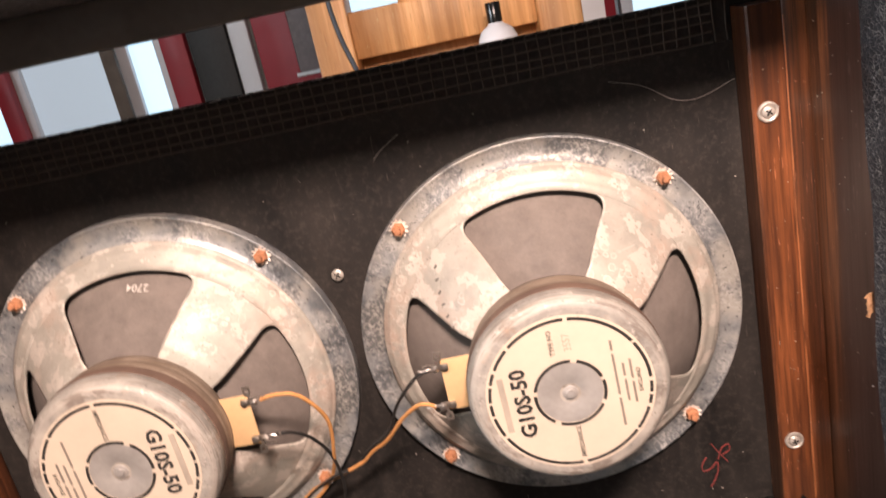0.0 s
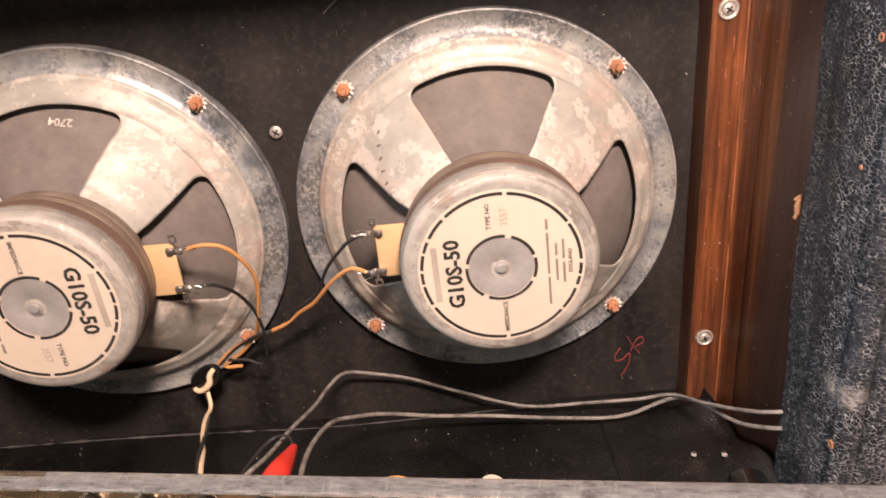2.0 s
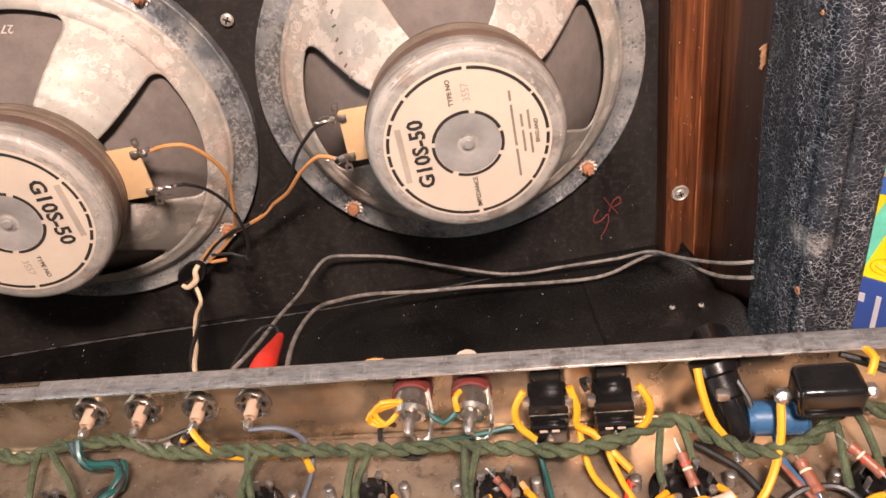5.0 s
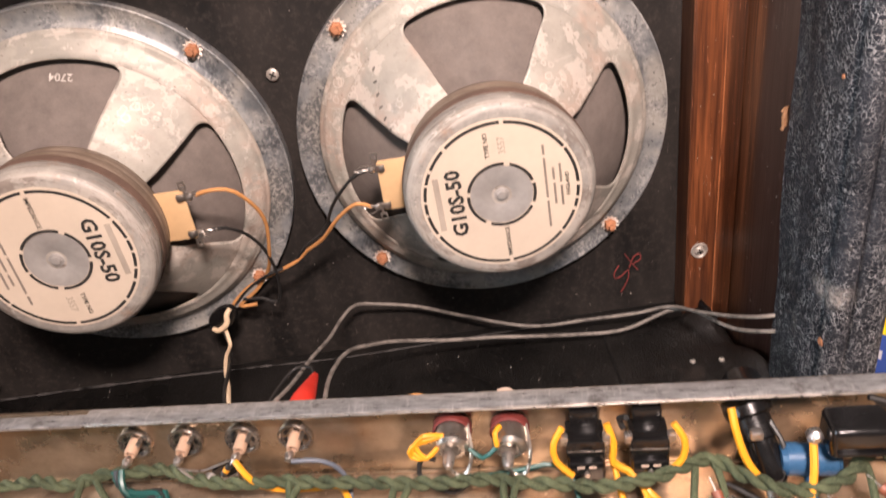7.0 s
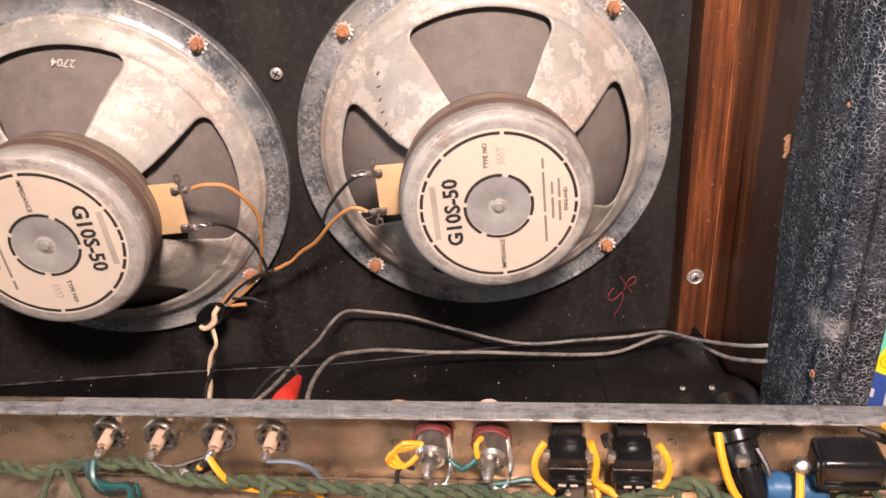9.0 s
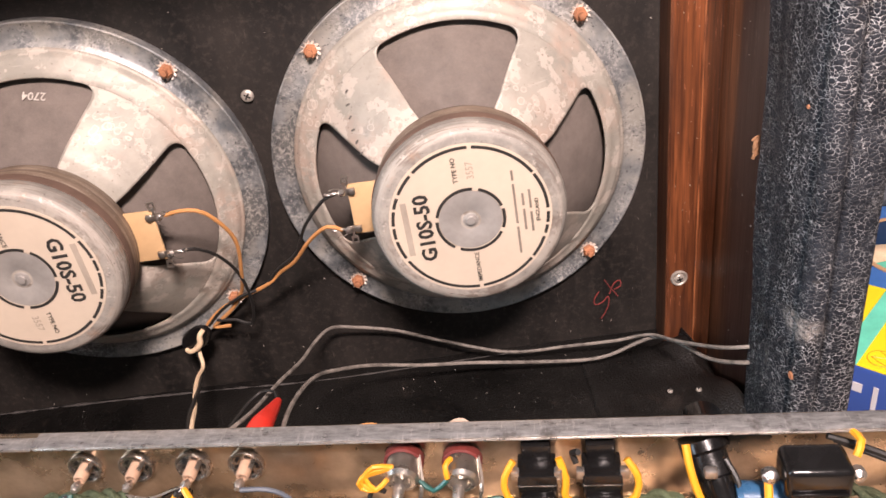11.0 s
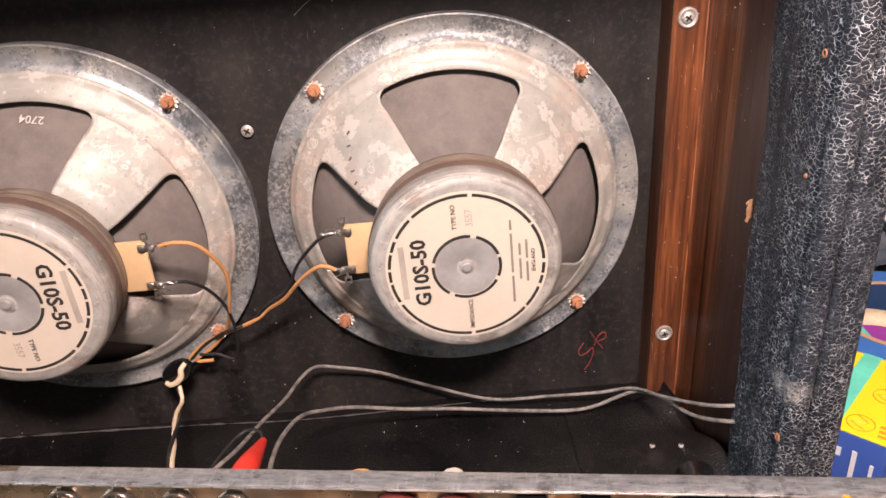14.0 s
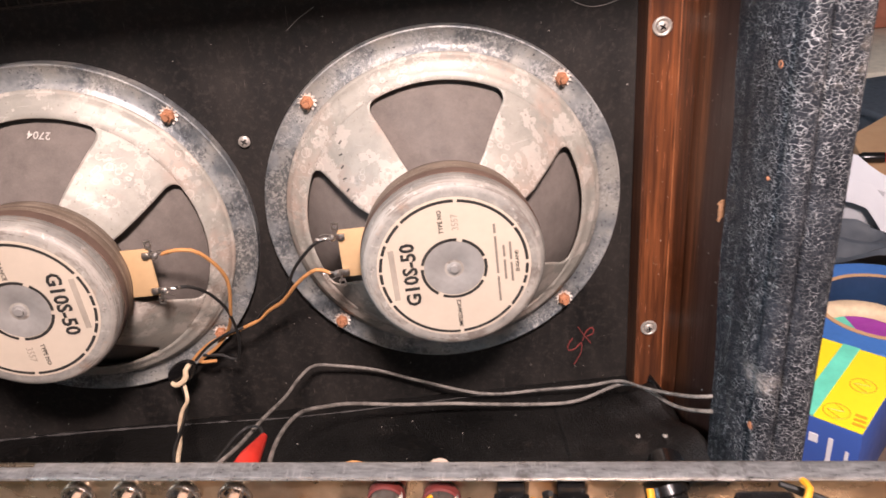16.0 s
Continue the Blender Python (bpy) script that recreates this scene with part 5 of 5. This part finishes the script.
for pts, mat in (([(0.120, -0.018, 0.190), (0.135, -0.030, 0.188), (0.145, -0.045, 0.187), (0.155, -0.042, 0.190), (0.170, -0.042, 0.189), (0.180, -0.058, 0.186)], BLACKWIRE), ([(0.150, -0.016, 0.197), (0.151, -0.030, 0.192), (0.160, -0.045, 0.188), (0.174, -0.062, 0.186)], BLUECAP), ([(0.148, -0.026, 0.192), (0.156, -0.042, 0.189), (0.168, -0.056, 0.186)], BROWN),
                 ([(0.0935, -0.031, 0.1845), (0.092, -0.036, 0.188), (0.090, -0.050, 0.187), (0.096, -0.064, 0.186)], REDCLIP), ([(0.050, -0.034, 0.190), (0.058, -0.044, 0.188), (0.074, -0.046, 0.187), (0.086, -0.056, 0.186)], ORANGE), ([(0.0745, -0.015, 0.2000), (0.0755, -0.020, 0.1950), (0.078, -0.030, 0.190), (0.084, -0.040, 0.190), (0.100, -0.052, 0.188), (0.140, -0.054, 0.187), (0.162, -0.050, 0.188)], YELLOW), ([(0.0835, -0.016, 0.1970), (0.0850, -0.021, 0.1940), (0.088, -0.030, 0.190), (0.094, -0.044, 0.188), (0.108, -0.060, 0.186)], YELLOW)):
    wire(pts, mat, 0.0013, "wire")
rnd = random.Random(11)
for k in range(16):
    x, y, r = rnd.uniform(-0.16, 0.20), rnd.uniform(-0.062, -0.024), rnd.uniform(0.0006, 0.0014)
    part("solder_splash", lathe([(r, 0.0), (r * 0.8, r * 0.5), (0.0, r * 0.7)], 8, pose(x, y, ZC, -90, 0, 0)), SOLDER, ch)
part("grommet", lathe([(0.0080, 0), (0.0080, 0.002), (0.0060, 0.003), (0.0040, 0.002), (0.0040, 0)], 24, pose(0.066, -0.052, ZC, -90, 0, 0)), BLACKPLASTIC, ch)
# ends of two knobs' shafts that show above the lip
bm = lathe([(0.0, 0.0), (0.0058, 0.0), (0.0058, 0.010), (0.0048, 0.0115), (0.0, 0.0118)], 24, pose(0.0300, 0.0090, 0.2080, -90, 0, 0))
part("bushing", bm, WHITECERAMIC, ch, "pale plastic bushing")
part("cord_loop", tube([(-0.022, 0.004, 0.212), (-0.016, 0.007, 0.2205), (-0.006, 0.008, 0.2215), (0.001, 0.006, 0.214)], 0.0011, 8, 0.002), ORANGE, ch, "cream cord loop")

# ---- things on the bench beside the cabinet ----
bx = thing("carton", "small blue and yellow printed carton on the bench", "carton", pose(0.253, -0.130, BZ, 0, 0, 44))
# local x runs away to the far edge, local y to the cabinet side
part("carton_body", box((0, 0, 0), (0.097, 0.12, 0.0695), 0.0008), BLUECARD, bx, "blue printed card")
part("carton_top", box((0.0006, 0.0006, 0.0693), (0.0964, 0.1194, 0.0703), 0.0003), YELLOWCARD, bx, "yellow printed card", False)
part("mint_stripe", box((0.0004, 0.0315, 0.0700), (0.0966, 0.0435, 0.0708)), TEALCARD, bx, "", False)
OCHRE = plain("ochre_print", (0.62, 0.30, 0.01), 0.5)
for x, y in ((0.014, 0.021), (0.052, 0.016)):
    ring = [Vector((x + 0.0085 * math.cos(k * 0.42), y + 0.0085 * math.sin(k * 0.42), 0.0705)) for k in range(16)]
    part("print_ring", add_tube(bmesh.new(), ring, 0.0004, 4), OCHRE, bx, "", False)
    part("print_line", tube([(x - 0.006, y - 0.004, 0.0705), (x - 0.001, y + 0.006, 0.0705), (x + 0.002, y - 0.004, 0.0705), (x + 0.007, y + 0.003, 0.0705)], 0.0004, 4), OCHRE, bx, "", False)
for k in range(3):
    part("print_bar", box((0.006 + 0.005 * k, 0.001 + 0.001 * k, 0.0702), (0.0085 + 0.005 * k, 0.009 + 0.0006 * k, 0.0707)), OCHRE, bx, "", False)
for y, w, h in ((0.006, 0.0022, 0.040), (0.0165, 0.0030, 0.046)):
    part("print_bar", box((-0.0004, y, 0.012), (0.0004, y + w, 0.012 + h)), WHITEPAPER, bx, "", False)
part("print_spot", box((-0.0004, 0.026, 0.050), (0.0004, 0.032, 0.057), 0.0003), WHITEPAPER, bx, "", False)
part("print_bar", box((-0.0004, 0.020, 0.002), (0.0004, 0.034, 0.009)), REDCLIP, bx, "", False)

tp = thing("tape_roll", "wide roll of blue masking tape lying on the bench", "tape roll", pose(0.372, 0.045, BZ))
part("tape", lathe([(0.054, 0.0), (0.078, 0.0), (0.079, 0.002), (0.079, 0.047), (0.078, 0.049), (0.054, 0.049), (0.054, 0.0)], 64, pose(0, 0, 0, -90, 0, 0)), TAPE, tp, "blue masking tape")
part("core", lathe([(0.0525, 0.0), (0.0538, 0.0), (0.0538, 0.0495), (0.0525, 0.0495), (0.0525, 0.0)], 64, pose(0, 0, 0, -90, 0, 0)), plain("navy_lining", (0.022, 0.05, 0.12), 0.5), tp, "dark blue lined core")
part("core_edge", lathe([(0.0520, 0.0494), (0.0560, 0.0494), (0.0560, 0.0502), (0.0520, 0.0502), (0.0520, 0.0494)], 64, pose(0, 0, 0, -90, 0, 0)), CARDBOARD, tp, "bare cardboard edge")
disc = thing("printed_disc", "green and purple printed drum inside the tape roll", "label", pose(0.354, 0.038, BZ, 0, 0, -32))
part("drum", lathe([(0.0, 0.0), (0.036, 0.0), (0.036, 0.022), (0.0, 0.022)], 40, pose(0, 0, 0, -90, 0, 0)), BLACKPLASTIC, disc, "dark plastic drum")


def half_disc(r, a):
    bm = bmesh.new()
    ring = [(r * math.cos(a + math.pi * k / 20), r * math.sin(a + math.pi * k / 20)) for k in range(21)]
    top = bm.faces.new([bm.verts.new((x, y, 0.0235)) for x, y in ring])
    for v in bmesh.ops.extrude_face_region(bm, geom=[top])["geom"]:
        if isinstance(v, bmesh.types.BMVert):
            v.co.z -= 0.0012
    bmesh.ops.recalc_face_normals(bm, faces=bm.faces)
    return bm


part("green_half", half_disc(0.035, math.pi / 2 + 0.5), TEALCARD, disc, "green print", False)
part("purple_half", half_disc(0.035, -math.pi / 2 + 0.5), PURPLE, disc, "purple print", False)
bm, prev = bmesh.new(), None
for k in range(25):
    w = radians(36 + 5.4 * k)
    now = [bm.verts.new((r * math.cos(w), r * math.sin(w), z)) for r, z in ((0.0335, 0.0245), (0.0475, 0.0330))]
    if prev:
        bm.faces.new((prev[0], prev[1], now[1], now[0]))
    prev = now
band = part("paper_band", bm, CREAM, disc, "curled cream paper band with faint print")
band.modifiers.new("paper", "SOLIDIFY").thickness = 0.0004
cb = thing("cardboard_box", "brown cardboard box lying on the bench under a marker pen", "cardboard box", pose(0.489, 0.255, BZ))
bm = bmesh.new()
plan = ((0.0, 0.0), (0.067, 0.186), (0.371, 0.415), (0.330, 0.100))
lid = bm.faces.new([bm.verts.new((x, y, 0.055)) for x, y in plan])
for g in bmesh.ops.extrude_face_region(bm, geom=[lid])["geom"]:
    if isinstance(g, bmesh.types.BMVert):
        g.co.z = 0.0
bmesh.ops.bevel(bm, geom=list(bm.edges), offset=0.0012, segments=2, profile=0.5, affect="EDGES")
part("box_body", bm, CARDBOARD, cb, "", False)
part("flap", box((-0.012, -0.020, 0.0), (0.150, 0.010, 0.0025), 0.0008, pose(0.010, 0.004, 0.0552, -14, 6, 16)), CARDBOARD, cb, "bent cardboard flap")
mk = thing("marker_pen", "black and red marker pen on the cardboard", "pen", pose(0.512, 0.347, BZ + 0.0555, 0, 0, -14))
part("pen_cap", lathe([(0, 0), (0.004, 0.001), (0.0065, 0.006), (0.0065, 0.030), (0, 0.030)], 16, pose(0, 0, 0.0065, 0, 0, 90)), BLACKPLASTIC, mk, "black cap")
part("pen_barrel", lathe([(0.0055, 0), (0.0058, 0.06), (0.004, 0.07), (0, 0.07)], 16, pose(0.030, 0, 0.0065, 0, 0, 90)), REDCLIP, mk, "red barrel")


def sheet_mesh(w, d, seed, amp):
    bm = bmesh.new()
    n, rows = 16, []
    for j in range(n + 1):
        rows.append([bm.verts.new((w * (i / n - 0.5), d * (j / n - 0.5), amp * (0.5 + noise.noise((seed, 3.0 * i / n, 3.0 * j / n))))) for i in range(n + 1)])
    for a, b in zip(rows, rows[1:]):
        for i in range(n):
            bm.faces.new((a[i], a[i + 1], b[i + 1], b[i]))
    return bm


pp = thing("crumpled_paper", "crumpled white paper sheet on the bench", "paper", pose(0.485, 0.215, BZ + 0.006, 0, 0, -42))
part("sheet", sheet_mesh(0.20, 0.055, 2.3, 0.075), WHITEPAPER, pp)
bag = thing("dark_bag", "crumpled dark grey plastic bag on the bench", "plastic bag", pose(0.462, 0.172, BZ + 0.004, 0, 0, -35))
part("film", sheet_mesh(0.22, 0.060, 8.1, 0.045), RUBBLE, bag)
crate = thing("storage_crate", "dark blue-grey storage crate at the back of the bench", "crate", pose(0.90, 0.62, BZ, 0, 0, 10))
part("crate_body", box((-0.26, -0.10, 0), (0.20, 0.10, 0.045), 0.008), RUBBLE, crate)
part("crate_rim", box((-0.27, -0.11, 0.040), (0.21, 0.11, 0.052), 0.004), RUBBLE, crate)
shelf = thing("low_shelf", "cream painted low shelf with a terracotta edge behind the bench", "shelf")
part("shelf_board", box((0.7, 1.05, -0.06), (2.2, 1.45, 0.0), 0.006), plain("cream_paint", (0.74, 0.64, 0.50), 0.55), shelf)
part("edge_strip", box((0.7, 1.42, 0.001), (2.2, 1.50, 0.075), 0.006), plain("terracotta_paint", (0.46, 0.17, 0.10), 0.6), shelf, "terracotta edge")
for x in (0.78, 2.12):
    part("leg", box((x - 0.03, 1.10, z0), (x + 0.03, 1.40, -0.06), 0.004), WHITEPAINT, shelf)

# ---- room seen through the slot over the baffle ----
def glow(name, color, strength):
    m = bpy.data.materials.new(name)
    m.use_nodes = True
    b = m.node_tree.nodes["Principled BSDF"]
    b.inputs["Base Color"].default_value = (*color, 1)
    b.inputs["Emission Color"].default_value = (*color, 1)
    b.inputs["Emission Strength"].default_value = strength
    return m


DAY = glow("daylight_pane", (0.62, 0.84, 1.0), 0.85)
HAZE = glow("dull_daylight_pane", (0.50, 0.58, 0.66), 0.45)
YW = y1 - 0.1


def wall_window(name, xa, xb, za, zb, mat, frame_mat, label):
    w = tagged(new(name), label, "window", "", "structure")
    part("pane", box((xa, YW + 0.03, za), (xb, YW + 0.04, zb)), mat, w, "bright daylight pane", False)
    t = 0.05
    for lo, hi in (((xa - t, YW, za - t), (xa, YW + 0.06, zb + t)), ((xb, YW, za - t), (xb + t, YW + 0.06, zb + t)), ((xa, YW, za - t), (xb, YW + 0.06, za)), ((xa, YW, zb), (xb, YW + 0.06, zb + t))):
        part("window_frame", box(lo, hi, 0.004), frame_mat, w)
    return w


wall_window("window_1", -1.93, -1.54, -0.2, 1.4, HAZE, WHITEPAINT, "tall pale daylight window beyond the bench")
wall_window("window_2", -1.44, -1.32, -0.2, 1.4, DAY, WHITEPAINT, "narrow bright daylight window beyond the bench")
wall_window("window_3", -2.40, -2.05, -0.2, 1.4, DAY, WHITEPAINT, "bright daylight window at the side of the room")
wall_window("window_4", 0.70, 1.00, -0.2, 1.4, DAY, WHITEPAINT, "bright daylight window behind the oak frame")
# Unseen side window, added as a glowing source for the cool left fill.
west = tagged(new("window_5_added"), "large unseen window added in the side wall for cool fill light", "window", "", "structure")
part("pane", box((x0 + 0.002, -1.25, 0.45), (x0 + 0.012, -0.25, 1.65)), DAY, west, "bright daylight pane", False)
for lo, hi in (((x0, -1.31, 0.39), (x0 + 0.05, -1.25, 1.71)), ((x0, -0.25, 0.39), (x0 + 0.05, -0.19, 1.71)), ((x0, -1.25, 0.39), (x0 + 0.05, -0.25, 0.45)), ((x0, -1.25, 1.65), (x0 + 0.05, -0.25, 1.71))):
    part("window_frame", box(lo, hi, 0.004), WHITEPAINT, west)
for xa, xb in ((-2.03, -1.96), (-1.270, -1.165)):
    tagged(part("door_post", box((xa, YW - 0.06, z0), (xb, YW - 0.01, 1.6), 0.004), REDPAINT), "dark red painted door post", "door post", "red posts", "structure")
tagged(part("post", box((-1.515, YW - 0.10, z0), (-1.455, YW - 0.07, 1.6), 0.006), BENCHTOP), "brown wooden post before the window", "post", "", "structure")
dk = thing("dark_cupboard", "black cupboard standing against the far wall", "cupboard")
part("cupboard_body", box((-1.150, YW - 0.055, z0), (-0.985, YW - 0.02, 1.2), 0.006), INK, dk)
part("cupboard_plinth", box((-1.145, YW - 0.065, z0), (-0.99, YW - 0.055, z0 + 0.08)), BLACKPLASTIC, dk)
tagged(part("trim_white", box((-0.975, YW - 0.05, z0), (-0.895, YW, 1.6), 0.004), WHITEPAINT), "white painted door trim", "trim", "", "structure")
rd = tagged(part("door_red", box((-0.875, YW - 0.04, z0), (0.62, YW, 1.6), 0.004), REDPAINT), "dark red painted door wall", "door", "", "structure")
part("door_panel", box((-0.72, YW - 0.055, 0.30), (-0.46, YW - 0.04, 0.95), 0.01), plain("grey_panel", (0.20, 0.17, 0.17), 0.6), rd, "grey glazed panel")
part("panel_bead", box((-0.735, YW - 0.060, 0.285), (-0.445, YW - 0.0545, 0.30), 0.002), WHITEPAINT, rd)

# oak frame beyond the cabinet with a bottle on its rail
oak = thing("oak_frame", "pale honey oak frame of a piece of furniture beyond the cabinet", "wooden frame")
part("post", box((-0.272, 0.88, z0), (-0.205, 0.96, 1.1), 0.004), OAK, oak)
part("post", box((0.110, 0.88, z0), (0.185, 0.96, 1.1), 0.004), OAK, oak)
part("rail", box((-0.216, 0.90, 0.395), (0.111, 0.95, 0.475), 0.004), OAK, oak)
part("lower_rail", box((-0.216, 0.87, 0.335), (0.111, 0.98, 0.372), 0.004), OAK, oak)
part("back_panel", box((-0.216, 0.955, 0.30), (0.111, 0.97, 0.42), 0.002), OAK, oak)
part("upper_rail", box((-0.216, 0.90, 0.56), (0.111, 0.95, 0.70), 0.004), OAK, oak)
part("divider", box((-0.118, 0.90, 0.474), (-0.075, 0.95, 0.561), 0.003), OAK, oak)
tb = thing("pale_window_pane", "pale bright pane seen through the oak frame", "pane")
part("pane", box((-0.30, 1.30, 0.45), (0.30, 1.31, 0.75)), DAY, tb, "", False)
part("pane_support", box((-0.30, 1.312, z0), (0.30, 1.335, 0.80), 0.003), WHITEPAINT, tb)
bt = thing("bottle", "white bottle with a dark cap on the oak rail", "bottle", pose(0.036, 0.83, 0.372 - 0.03))
part("bottle_body", lathe([(0, 0), (0.030, 0), (0.032, 0.003), (0.032, 0.045), (0.026, 0.058), (0.012, 0.068), (0.011, 0.072), (0, 0.072)], 28, pose(0, 0, 0, -90, 0, 0)), WHITEPAPER, bt, "white plastic body")
part("bottle_cap", lathe([(0.012, 0.070), (0.0125, 0.100), (0.011, 0.102), (0, 0.102)], 20, pose(0, 0, 0, -90, 0, 0)), BLACKPLASTIC, bt, "dark cap")
part("ledge", box((-0.216, 0.78, 0.325), (0.111, 0.869, 0.342), 0.003), OAK, oak)
cbl = thing("hanging_cable", "dark cable hanging in front of the oak post", "cable")
part("lead", tube([(-0.232, 0.872, 0.80), (-0.231, 0.870, 0.55), (-0.224, 0.868, 0.45), (-0.205, 0.866, 0.37), (-0.195, 0.864, 0.30)], 0.004, 8, 0.02), RUBBLE, cbl)
